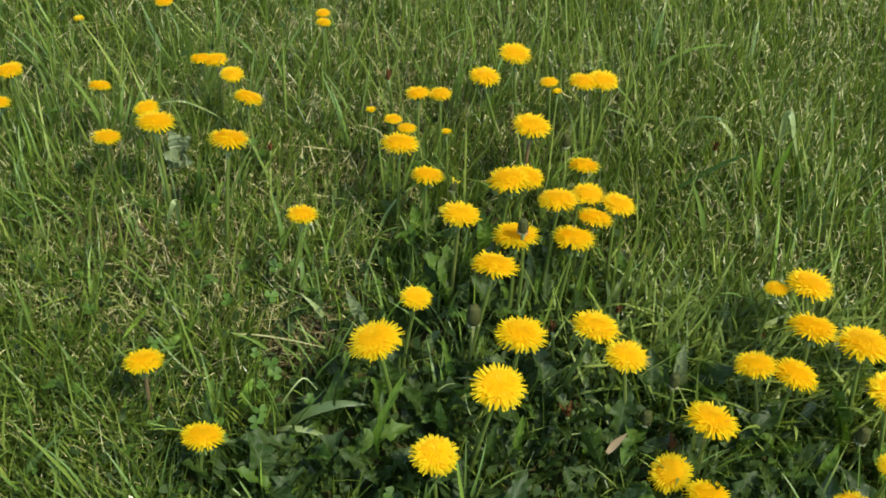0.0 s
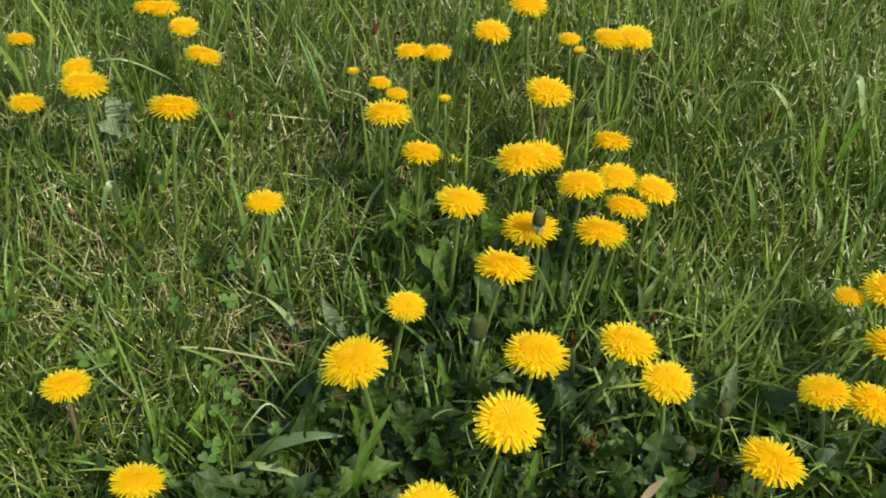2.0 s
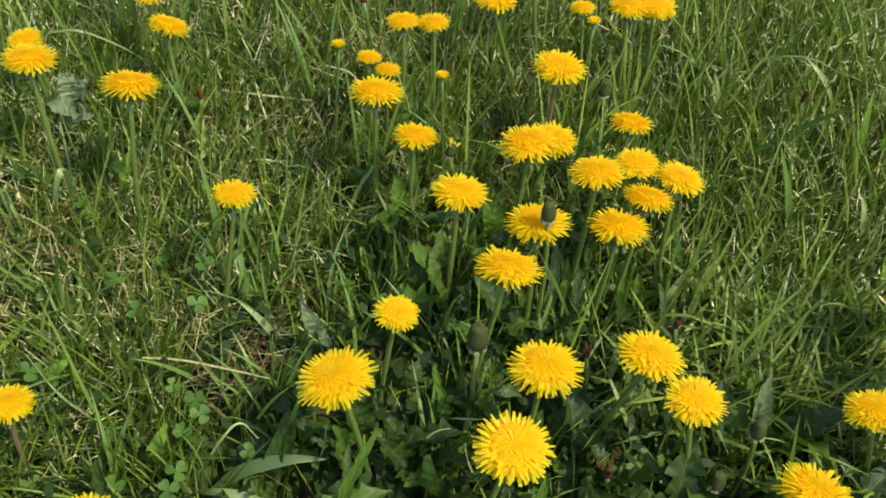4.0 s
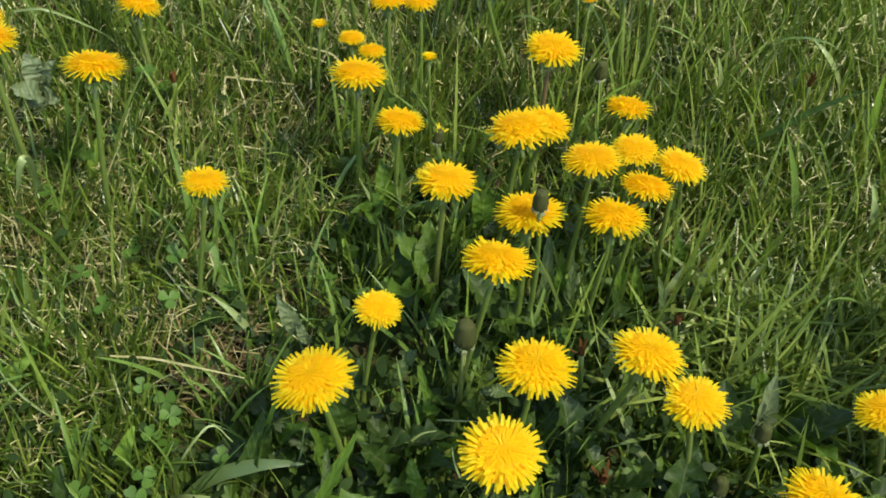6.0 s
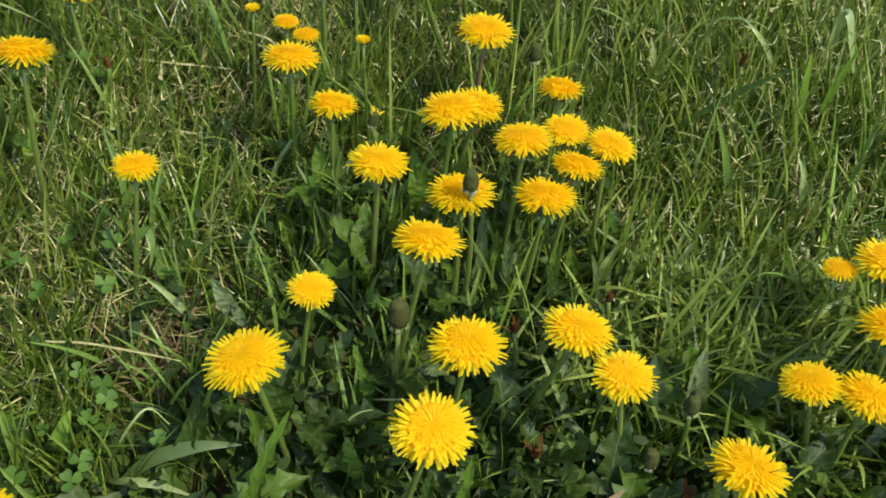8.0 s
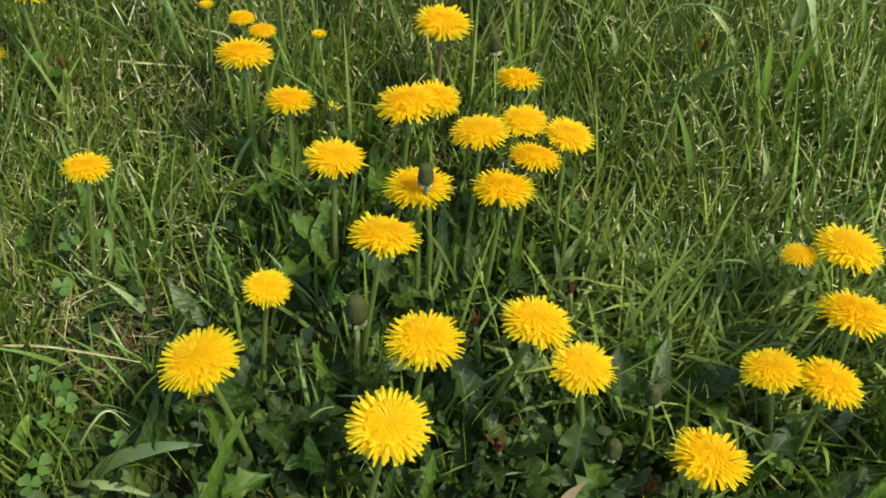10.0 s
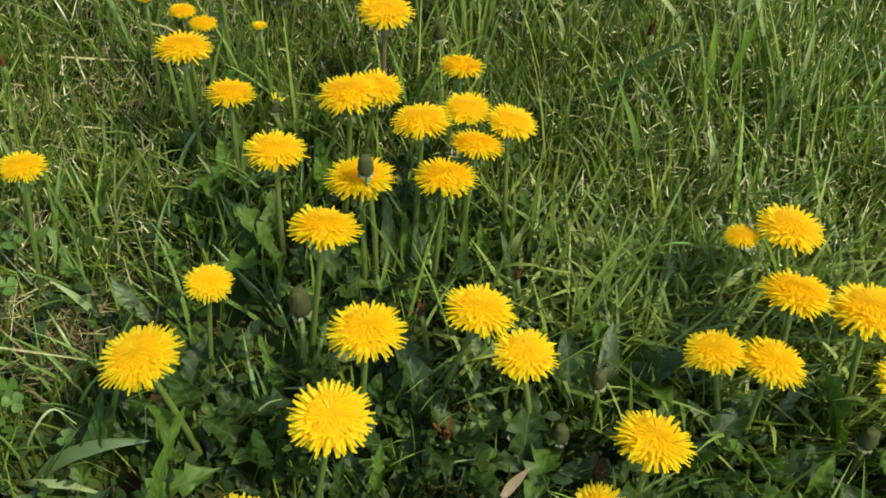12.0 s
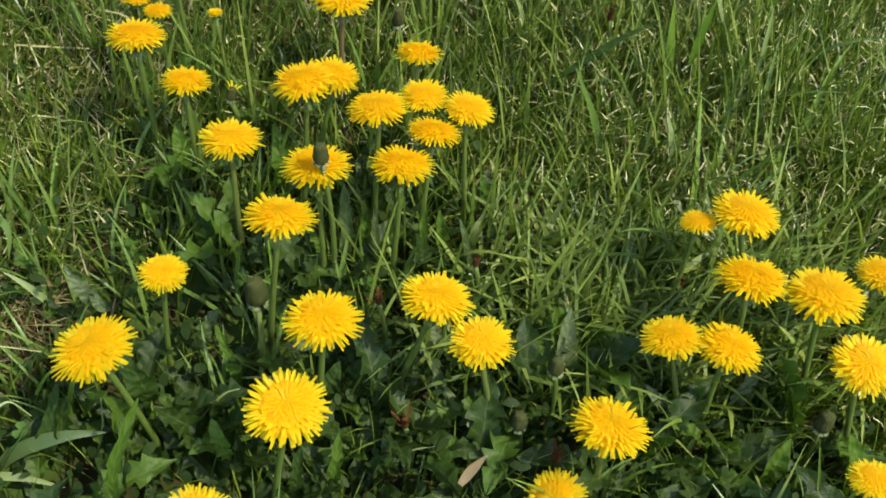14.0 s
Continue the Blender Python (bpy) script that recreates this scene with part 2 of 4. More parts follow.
def leafy(x, y):
    """Where broad dandelion leaves crowd out the grass: 0 to 1."""
    return np.clip(bell(x, y, 0.06, -0.12, 0.16, 0.16) + 0.9 * bell(x, y, 0.31, -0.155, 0.14, 0.08) + 0.6 * bell(x, y, -0.09, -0.13, 0.07, 0.05) + 0.4 * bell(x, y, 0.08, 0.0, 0.10, 0.10) + bell(x, y, -0.11, -0.21, 0.11, 0.075) + 0.8 * bell(x, y, -0.07, -0.07, 0.08, 0.07), 0, 1)


def near(x, y):
    """1 round the flowers, fading out evenly to the outer meadow."""
    return np.exp(-(np.hypot(x - 0.05, y - 0.15) / 0.85) ** 4)


def tall(x, y):
    """Where the long grass stands."""
    return np.clip(1 / (1 + np.exp(-(x - 0.22 + 0.25 * (0.1 - y)) * 14)) * 1 / (1 + np.exp(-(y + 0.01) * 18)) + 0.4 / (1 + np.exp(-(y - 0.25) * 20)) * (x > -0.1), 0, 1)


def far_off(y):
    """1 up the slope, where finer grass grows."""
    return 1 / (1 + np.exp(-(y - 0.1) * 25))


def hollow(x, y):
    """Small places where the grass is thin and brown thatch shows."""
    return np.clip(bell(x, y, 0.205, 0.04, 0.022, 0.03) + 0.8 * bell(x, y, 0.335, 0.075, 0.03, 0.02) + 0.3 * bell(x, y, -0.30, 0.02, 0.04, 0.025) + 0.35 * bell(x, y, -0.13, -0.055, 0.03, 0.02), 0, 1)


def clump(x, y):
    """Uneven thickness of the sward: tussocks a hand wide with thin places between."""
    a = np.sin(x * 61 + 3 * np.sin(y * 23)) * np.sin(y * 53 + 2.5 * np.sin(x * 31 + 1)) + 0.6 * np.sin(x * 117 + y * 71 + 2 * np.sin(y * 47)) * np.sin(y * 101 - x * 43)
    return np.clip(0.56 + 0.58 * a, 0.06, 1) * (1 - 0.95 * hollow(x, y))


def strewn(n, x0, x1, y0, y1, weight):
    xs, ys = np.zeros(0), np.zeros(0)
    while len(xs) < n:
        x, y = rng.uniform(x0, x1, n), rng.uniform(y0, y1, n)
        keep = rng.random(n) < weight(x, y)
        xs, ys = np.append(xs, x[keep]), np.append(ys, y[keep])
    return xs[:n], ys[:n]


def blades(name, x, y, length, width, lean, bend, mat, wind=0.0, lift=0.0, stations=5):
    """One sheet of grass: tapered, bent strips, rooted in the ground."""
    n = len(x)
    az = rng.uniform(0, 2 * np.pi, n)
    sway = lean[:, None] * np.stack([np.cos(az), np.sin(az)], -1) + np.stack([wind + np.zeros(n), np.zeros(n)], -1)
    tilt = np.hypot(sway[:, 0], sway[:, 1])
    az = np.arctan2(sway[:, 1], sway[:, 0])
    face = az + np.pi / 2 + rng.normal(0, 0.6, n)
    s = np.linspace(0, 1, stations)
    ang = tilt[:, None] + bend[:, None] * s[None, :] ** 1.3
    step = length[:, None] / (stations - 1)
    out = np.cumsum(np.sin(ang) * step, 1) - np.sin(ang[:, :1]) * step
    up = np.cumsum(np.cos(ang) * step, 1) - np.cos(ang[:, :1]) * step
    root = np.stack([x, y, ground_z(x, y) - 0.004 + lift], -1)
    mid = root[:, None, :] + np.stack([out * np.cos(az)[:, None], out * np.sin(az)[:, None], up], -1)
    prof = np.clip(np.array([0.75, 1.0, 0.95, 0.7, 0.08]) if stations == 5 else 1 - s ** 1.6, 0.06, 1)
    twist = face[:, None] + rng.normal(0, 0.5, n)[:, None] * s[None, :]
    side = np.stack([np.cos(twist), np.sin(twist), 0.25 * np.sin(twist * 3)], -1) * (0.5 * width[:, None] * prof[None, :])[..., None]
    co = np.stack([mid - side, mid + side], 2).reshape(-1, 3)
    b = (np.arange(n) * stations * 2)[:, None] + (np.arange(stations - 1) * 2)[None, :]
    b = b.ravel()
    return new(name, fast_mesh(name, co, np.stack([b, b + 1, b + 3, b + 2], -1), mat))


def meadow():
    x, y = strewn(112000, -1.1, 1.2, -0.95, 1.3, lambda x, y: near(x, y) * clump(x, y) * (1 - 0.84 * leafy(x, y)))
    n = len(x)
    tagged(blades("short_grass", x, y, rng.uniform(0.03, 0.075, n) * (1 + 0.4 * tall(x, y)), rng.uniform(0.0009, 0.0021, n) * (1 - 0.3 * far_off(y)), np.abs(rng.normal(0.22, 0.22, n)),
                  rng.uniform(0.0, 0.9, n), M_GRASS, wind=0.03), "dense short green meadow grass", "grass", kind="stuff")
    x, y = strewn(43000, -1.1, 1.2, -0.95, 1.3, lambda x, y: near(x, y) * clump(x, y) * np.clip(0.4 + 0.6 * tall(x, y) - 0.25 * bell(x, y, 0.30, -0.01, 0.10, 0.06) - 0.8 * leafy(x, y), 0, 1))
    n = len(x)
    tagged(blades("meadow_grass", x, y, rng.uniform(0.05, 0.10, n) * (0.85 + 0.45 * tall(x, y)) * (1 - 0.3 * bell(x, y, 0.30, -0.01, 0.10, 0.06)), rng.uniform(0.0013, 0.0036, n) * (1 - 0.35 * far_off(y)), np.abs(rng.normal(0.2, 0.22, n)) + 0.05 * tall(x, y),
                  rng.uniform(0.0, 0.9, n) * (1 - 0.25 * tall(x, y)), M_GRASS, wind=0.05 - 0.14 * tall(x, y)), "green meadow grass of medium height", "grass", kind="stuff")
    x, y = strewn(7500, -1.1, 1.2, -0.95, 1.3, lambda x, y: near(x, y) * np.clip(0.12 + 0.88 * tall(x, y) - 0.15 * leafy(x, y), 0, 1))
    n = len(x)
    tagged(blades("long_grass", x, y, rng.uniform(0.08, 0.15, n), rng.uniform(0.0015, 0.0032, n) * (1 - 0.25 * far_off(y)), np.abs(rng.normal(0.14, 0.14, n)),
                  rng.uniform(0.0, 0.6, n), M_GRASS_LONG, wind=0.04 - 0.12 * tall(x, y)), "long green grass blades leaning in the wind", "grass", kind="stuff")
    x, y = strewn(36000, -1.1, 1.2, -0.95, 1.3, lambda x, y: near(x, y) * (1.25 - clump(x, y)) * np.clip(0.25 + 0.6 * bell(x, y, -0.3, -0.02, 0.25, 0.12) + 0.8 * bell(x, y, -0.13, -0.04, 0.06, 0.06) + 0.35 * bell(x, y, -0.05, 0.28, 0.2, 0.16) + 0.5 * tall(x, y) - 1.0 * leafy(x, y), 0, 1))
    n = len(x)
    tagged(blades("dry_grass", x, y, rng.uniform(0.012, 0.04, n) * (1 - 0.4 * tall(x, y)), rng.uniform(0.0006, 0.0015, n), rng.uniform(0.3, 1.5, n),
                  rng.uniform(-0.2, 0.5, n), M_STRAW, lift=rng.uniform(0.004, 0.035, n) + 0.06 * tall(x, y) * rng.random(n), stations=3), "dry straw-coloured grass matted among the green", "grass", kind="stuff")
    x, y = strewn(15000, -1.1, 1.2, -0.95, 1.3, lambda x, y: near(x, y) * (1.3 - clump(x, y)) * np.clip(0.2 + 0.8 * tall(x, y) + 0.7 * bell(x, y, -0.05, 0.28, 0.2, 0.16) - 0.8 * leafy(x, y), 0, 1))
    n = len(x)
    tagged(blades("brown_thatch", x, y, rng.uniform(0.02, 0.05, n), rng.uniform(0.0008, 0.0020, n), rng.uniform(0.6, 1.6, n),
                  rng.uniform(-0.4, 0.6, n), M_THATCH, lift=rng.uniform(0.004, 0.02, n) + 0.02 * tall(x, y) * rng.random(n), stations=4), "brown dead thatch lying between the grass stems", "grass", kind="stuff")
    # Short straw bits in the grass, coloured as glints of sun.
    x, y = strewn(46000, -1.0, 1.1, -0.5, 1.2, lambda x, y: near(x, y) * np.clip(0.42 + 0.58 * tall(x, y) + 0.3 * bell(x, y, -0.3, 0.0, 0.3, 0.15) - leafy(x, y), 0, 1))
    n = len(x)
    tagged(blades("dry_grass_tips", x, y, rng.uniform(0.004, 0.014, n), rng.uniform(0.0005, 0.0010, n), rng.uniform(0.2, 1.4, n),
                  rng.uniform(0.0, 1.2, n), M_STRAW_GLINT, lift=rng.uniform(0.012, 0.045, n) + 0.06 * tall(x, y) * rng.random(n), stations=3),
           "short dry straw tips coloured pale for sun glints", "grass", kind="stuff")
    x, y = strewn(1500, -0.4, 0.42, -0.1, 0.15, lambda x, y: hollow(x, y))
    n = len(x)
    tagged(blades("hollow_thatch", x, y, rng.uniform(0.015, 0.045, n), rng.uniform(0.001, 0.0024, n), rng.uniform(0.7, 1.6, n),
                  rng.uniform(-0.3, 0.6, n), M_THATCH, lift=rng.uniform(0.003, 0.025, n)), "reddish brown dead thatch in bare hollows", "grass", kind="stuff")
    x, y = strewn(1500, 0.1, 0.5, -0.15, 0.12, lambda x, y: bell(x, y, 0.29, -0.03, 0.10, 0.05))
    n = len(x)
    tagged(blades("trodden_grass", x, y, rng.uniform(0.035, 0.08, n), rng.uniform(0.0018, 0.0042, n), rng.uniform(0.25, 1.05, n),
                  rng.uniform(0.0, 0.8, n), M_GRASS_LONG, lift=rng.uniform(0.005, 0.04, n)), "light green grass lying over in a mat", "grass", kind="stuff")
    x, y = strewn(112000, -4.6, 4.8, -4.2, 5.0, lambda x, y: np.clip(1.15 - np.hypot(x, y) / 4.2, 0, 1) * (1 - near(x, y)))
    n = len(x)
    far = np.hypot(x, y)
    tagged(blades("outer_grass", x, y, rng.uniform(0.05, 0.13, n), rng.uniform(0.003, 0.006, n) * (1 + 0.5 * far), np.abs(rng.normal(0.35, 0.3, n)),
                  rng.uniform(0.1, 1.2, n), M_GRASS, stations=3), "green meadow grass round the flowers", "grass", kind="stuff")


meadow()


# ---- dandelions ----
def floret_strip(verts, faces, az, rho, z0, length, a0, a1, width, wob, stations=5):
    """One strap-shaped floret, channelled along its middle, with a notched tip."""
    prof = (0.5, 0.85, 1.0, 0.95, 0.6) if stations == 5 else (0.6, 0.9, 1.0, 0.75)
    rad, side = Vector((math.cos(az), math.sin(az), 0)), Vector((-math.sin(az), math.cos(az), 0))
    p = rad * rho + Vector((0, 0, z0))
    first = len(verts)
    for i in range(stations):
        f = i / (stations - 1)
        a = radians(a0 + (a1 - a0) * f)
        d = rad * math.cos(a) + Vector((0, 0, math.sin(a))) + side * wob * f
        nrm = Vector((0, 0, math.cos(a))) - rad * math.sin(a)
        if i:
            p = p + d * (length / (stations - 1))
        w = width * 0.5 * prof[i]
        mid = p - nrm * w * 0.15
        if i == stations - 1:
            mid = mid - d * width * 0.2
        verts.extend((p - side * w, mid, p + side * w))
    for i in range(stations - 1):
        a = first + 3 * i
        faces.extend(((a, a + 1, a + 4, a + 3), (a + 1, a + 2, a + 5, a + 4)))


def head_meshes(seed, openness=1.0):
    """Outer rays and inner florets of one flower head of radius 1. openness 0: half shut."""
    r = random.Random(seed)
    shut = (1 - openness) * 38
    outer = [(31, 0.90, 10, -24, 0.090), (35, 0.97, 18, -13, 0.088), (38, 0.98, 25, -3, 0.087), (41, 0.95, 32, 7, 0.086), (43, 0.91, 39, 16, 0.085), (45, 0.86, 46, 24, 0.084)]

    def ring(layers, verts, faces):
        for n, length, a0, a1, w in layers:
            turn = r.uniform(0, 6.28)
            for i in range(n):
                if r.random() < 0.05:
                    continue
                floret_strip(verts, faces, turn + 2 * math.pi * (i + r.uniform(-0.4, 0.4)) / n, 0.09 * r.uniform(0.6, 1.3), 0.0, length * r.uniform(0.84, 1.08),
                             min(95, a0 + shut * 0.6 + r.uniform(-5, 5)), min(108, a1 + shut + r.uniform(-7, 7)), w * r.uniform(0.85, 1.15), r.uniform(-0.12, 0.12))

    verts, faces = [], []
    ring(outer, verts, faces)
    rays = mesh_from("flower_head", verts, faces, M_PETAL)
    # the packed middle: short florets that lie like thatch on a dome, round a tuft of narrow ones that are still shut
    verts, faces = [], []
    across, high = (0.78, 0.50) if openness > 0.5 else (0.34, 0.64)
    for ring_no in range(7):
        q = across * 0.97 * (1 - ring_no / 6)
        z = high * math.sqrt(max(0, 1 - (q / across) ** 2)) - 0.015
        for k in range(16):
            verts.append((q * math.cos(k * math.pi / 8), q * math.sin(k * math.pi / 8), z))
    for ring_no in range(6):
        for k in range(16):
            u, v = ring_no * 16 + k, ring_no * 16 + (k + 1) % 16
            faces.append((u, v, v + 16, u + 16))
    for i in range(430):
        f = math.sqrt((i + 0.5) / 430) * 0.96
        q = across * f
        z = high * math.sqrt(1 - f * f)
        up = math.degrees(math.atan2(z / high ** 2, q / across ** 2))
        floret_strip(verts, faces, i * 2.39996 + r.uniform(-0.15, 0.15), q * 0.92, z - 0.02, (0.10 + 0.14 * f) * r.uniform(0.85, 1.2), up - 38 - 20 * f + r.uniform(-7, 7), up - 62 - 16 * f + r.uniform(-8, 8),
                     r.uniform(0.062, 0.085) * (0.7 + 0.3 * f), r.uniform(-0.12, 0.12), 4)
    return rays, mesh_from("flower_center", verts, faces, M_PETAL_IN)


def calyx_mesh(seed):
    """The green cup under a head of radius 1, with bracts that curl down."""
    r = random.Random(seed)
    verts, faces = [], []
    rings = [(0.10, -0.42), (0.20, -0.40), (0.27, -0.28), (0.27, -0.12), (0.22, 0.0), (0.12, 0.03)]
    n = 12
    for rad, z in rings:
        for k in range(n):
            a = 2 * math.pi * k / n
            verts.append((rad * math.cos(a), rad * math.sin(a), z))
    for i in range(len(rings) - 1):
        for k in range(n):
            a, b = i * n + k, i * n + (k + 1) % n
            faces.append((a, b, b + n, a + n))
    for k in range(13):
        floret_strip(verts, faces, 2 * math.pi * (k + r.uniform(-0.3, 0.3)) / 13, 0.17, -0.38, r.uniform(0.32, 0.5), r.uniform(0, 20), r.uniform(-110, -60), 0.11, r.uniform(-0.1, 0.1))
    return mesh_from("calyx", verts, faces, M_CALYX)


HEADS = [head_meshes(k) for k in range(7)]
HALF_HEADS = [head_meshes(20 + k, 0.25) for k in range(3)]
CALYXES = [calyx_mesh(k) for k in range(3)]
pick = random.Random(11)
FLOWERS = "yellow dandelions in the meadow"


def turn_to(normal, spin):
    return Vector((0, 0, 1)).rotation_difference(Vector(normal).normalized()).to_matrix().to_4x4() @ pose(0, 0, 0, 0, 0, spin)


def dandelion(x, y, z, wide, tilt=None, lean=None, half=False, red=False, label="", flat=0.9):
    """A flower whose head of that width in centimetres sits at (x, y, z). tilt: how its face turns in x and y; lean: its foot's offset."""
    radius = wide / 208
    tx, ty = tilt if tilt else (pick.uniform(-0.1, 0.1), pick.uniform(0.14, 0.3) + 0.3 * min(0.2, y + 0.15))
    fx, fy = lean if lean else (pick.uniform(-0.012, 0.012), pick.uniform(-0.012, 0.012))
    bx, by = x + fx, y + fy
    bz = float(ground_z(bx, by)) - 0.004
    top = empty("dandelion", (bx, by, bz))
    normal = Vector((tx, ty, 1)).normalized()
    head_at = Vector((x, y, z)) - normal * radius * 0.2 - Vector((bx, by, bz))
    m = Matrix.Translation(head_at) @ turn_to(normal, pick.uniform(0, 360)) @ Matrix.Diagonal((radius, radius, radius * flat, 1))
    rays, inner = pick.choice(HALF_HEADS if half else HEADS)
    thick = min(0.0020, 0.0008 + radius * 0.055)
    neck = head_at - normal * radius * 0.40
    pts, radii = [], []
    for i in range(9):
        f = i / 8
        p = Vector((0, 0, 0)).lerp(neck, f)
        bow = math.sin(math.pi * f) * 0.12 * neck.length
        p += Vector((-tx * 0.5, -ty * 0.5, 0)) * bow + Vector((0, 0, 0.02 * bow))
        pts.append(p)
        radii.append(thick * (1.25 - 0.35 * f))
    part("stem", tube("stem", pts, radii, M_STEM_RED if red else M_STEM), top, "brownish thin stem" if red else "pale green hollow stem")
    head = part("flower_head", rays, top, "bright yellow strap-shaped rays", m)
    part("flower_center", inner, head, "orange-yellow packed core")
    part("calyx", pick.choice(CALYXES), head, "green cup with down-curled bracts")
    size = "large " if wide > 4.3 else "small " if wide < 2.7 else ""
    way = " tilted sideways" if abs(tx) > 0.19 else ""
    stalk = "brownish" if red else "pale green"
    return tagged(top, label or ("small half-open yellow dandelion on its stem in the grass" if half else f"{size}open yellow dandelion{way} on a {stalk} stem"),
                  "flower", FLOWERS)


dandelion(-0.053, -0.126, 0.145, 4.75, (-0.28, 0.15), (0.020, 0.000))
dandelion(0.051, -0.156, 0.128, 4.75, (0.05, 0.05), (-0.020, 0.000))
dandelion(0.07, -0.104, 0.136, 4.65, (0.04, 0.26), (-0.009, 0.000))
dandelion(0.136, -0.087, 0.131, 4.4, (0.16, 0.26), (-0.028, 0.000))
dandelion(0.16, -0.117, 0.128, 3.85, (0.05, 0.13), (0.019, 0.000))
dandelion(-0.021, -0.074, 0.143, 2.95, (0.09, 0.13), (-0.014, 0.000))
dandelion(0.046, -0.051, 0.165, 4.4, (0.12, 0.43), (-0.018, 0.000))
dandelion(0.118, -0.007, 0.16, 4.15, (0.04, 0.39), (-0.008, 0.000))
dandelion(0.015, 0.008, 0.169, 3.95, (0.08, 0.25), (-0.005, 0.000))
dandelion(0.058, 0.045, 0.181, 4, (-0.12, 0.26), (-0.009, 0.000), flat=1.12)
dandelion(0.104, 0.027, 0.176, 3.85, (-0.03, 0.30), (-0.006, 0.000))
dandelion(0.139, 0.017, 0.164, 3.55, (0.16, 0.49), (-0.009, 0.000))
dandelion(0.162, 0.036, 0.165, 3.45, (0.20, 0.19), (0.005, 0.000))
dandelion(0.132, 0.085, 0.17, 3.3, (0.10, 0.42), (0.000, 0.000))
dandelion(0.082, 0.125, 0.185, 4.05, (0.08, 0.14), (-0.003, 0.000), red=True)
dandelion(-0.044, 0.07, 0.199, 3.75, (0.05, 0.32), (-0.001, 0.000))
dandelion(-0.017, 0.06, 0.17, 3.3, (0.10, 0.33), (-0.003, -0.000))
dandelion(-0.123, -0.028, 0.193, 2.9, (0.00, 0.30), (-0.024, 0.000))
dandelion(-0.192, 0.026, 0.23, 3.8, (0.06, 0.44), (-0.018, 0.000))
dandelion(-0.262, 0.049, 0.228, 3.6, (0.05, 0.28), (0.003, -0.007))
dandelion(-0.247, -0.137, 0.118, 3.5, (-0.05, 0.36), (-0.007, 0.000), red=True)
dandelion(-0.189, -0.194, 0.095, 3.8, (0.03, 0.48), (-0.015, 0.000))
dandelion(0.001, -0.203, 0.095, 4.1, (0.07, 0.05), (0.006, 0.000))
dandelion(0.234, -0.155, 0.095, 4.8, (0.22, 0.31), (0.005, 0.000))
dandelion(0.276, -0.105, 0.11, 3.85, (-0.12, 0.33), (0.027, 0.000))
dandelion(0.31, -0.113, 0.109, 4.2, (0.22, 0.26), (0.005, 0.000))
dandelion(0.327, -0.042, 0.149, 4.3, (0.14, 0.22), (0.040, 0.000))
dandelion(0.325, -0.081, 0.135, 4.55, (0.16, 0.44), (0.015, 0.000))
dandelion(0.035, 0.18, 0.202, 3.3, (0.09, 0.12), (0.031, 0.000))
dandelion(0.077, 0.06, 0.173, 3.5, (0.22, 0.25), (-0.019, 0.000), flat=1.1)
dandelion(0.134, 0.048, 0.166, 3.3, (0.04, 0.18), (-0.003, 0.002))
dandelion(-0.286, 0.098, 0.205, 2.5, (-0.15, 0.08), (0.004, 0.001))
dandelion(0.299, -0.041, 0.140, 2.4, (-0.05, 0.35), (-0.007, -0.000))
dandelion(0.373, -0.084, 0.121, 5, (0.05, 0.27), (0.012, -0.020))
dandelion(0.388, -0.129, 0.11, 4.3, (0.05, -0.03), (0.028, 0.000))
dandelion(0.204, -0.176, 0.045, 3.9, (-0.45, -0.15), (0.004, -0.004))
dandelion(0.231, -0.204, 0.056, 4.1, (0.05, 0.44), (-0.003, -0.003))
dandelion(0.376, -0.196, 0.096, 3, (0.08, 0.25), (-0.003, -0.004))
dandelion(0.357, -0.199, 0.040, 4.0, (0.05, 0.30), (0.002, -0.003))
dandelion(0.066, -0.006, 0.16, 4.4, (-0.03, 0.30), (-0.000, -0.010))
dandelion(0.066, 0.215, 0.208, 3.5, (0.12, 0.09), (0.012, 0.000))
dandelion(0.156, 0.191, 0.196, 3.3, (0.10, 0.05), (0.011, 0.008))
dandelion(0.135, 0.186, 0.197, 3.2, (0.05, 0.21), (0.008, 0.008))
dandelion(-0.031, 0.15, 0.199, 2.6, (-0.05, 0.24), (-0.000, -0.004))
dandelion(-0.009, 0.152, 0.198, 2.5, (-0.05, 0.24), (0.002, -0.004))
dandelion(-0.054, 0.127, 0.183, 1.9, (0.02, 0.25), (0.002, -0.009))
dandelion(-0.04, 0.12, 0.178, 2, (-0.01, 0.26), (-0.003, 0.005))
dandelion(-0.075, 0.121, 0.196, 1.2, (-0.08, 0.24), (-0.008, 0.000), half=True)
dandelion(-0.001, 0.11, 0.182, 1.2, (-0.02, 0.27), (0.004, -0.004), half=True)
dandelion(0.1, 0.18, 0.198, 2, (-0.06, 0.21), (0.010, -0.006))
dandelion(0.108, 0.168, 0.194, 1.2, (-0.07, 0.22), (-0.005, -0.004), half=True)
dandelion(-0.246, 0.167, 0.217, 2.3, (-0.05, 0.32), (0.001, 0.010))
dandelion(-0.232, 0.168, 0.216, 2.5, (-0.07, 0.18), (-0.002, 0.004))
dandelion(-0.213, 0.151, 0.211, 2.5, (0.08, 0.09), (0.012, -0.009))
dandelion(-0.193, 0.124, 0.204, 3, (0.28, 0.38), (0.009, -0.011))
dandelion(-0.315, 0.061, 0.198, 2.8, (0.02, 0.33), (-0.008, 0.006))
dandelion(-0.334, 0.12, 0.213, 2.3, (0.09, 0.40), (0.001, -0.012))
dandelion(-0.422, 0.129, 0.22, 2.7, (-0.09, 0.15), (-0.002, 0.008))
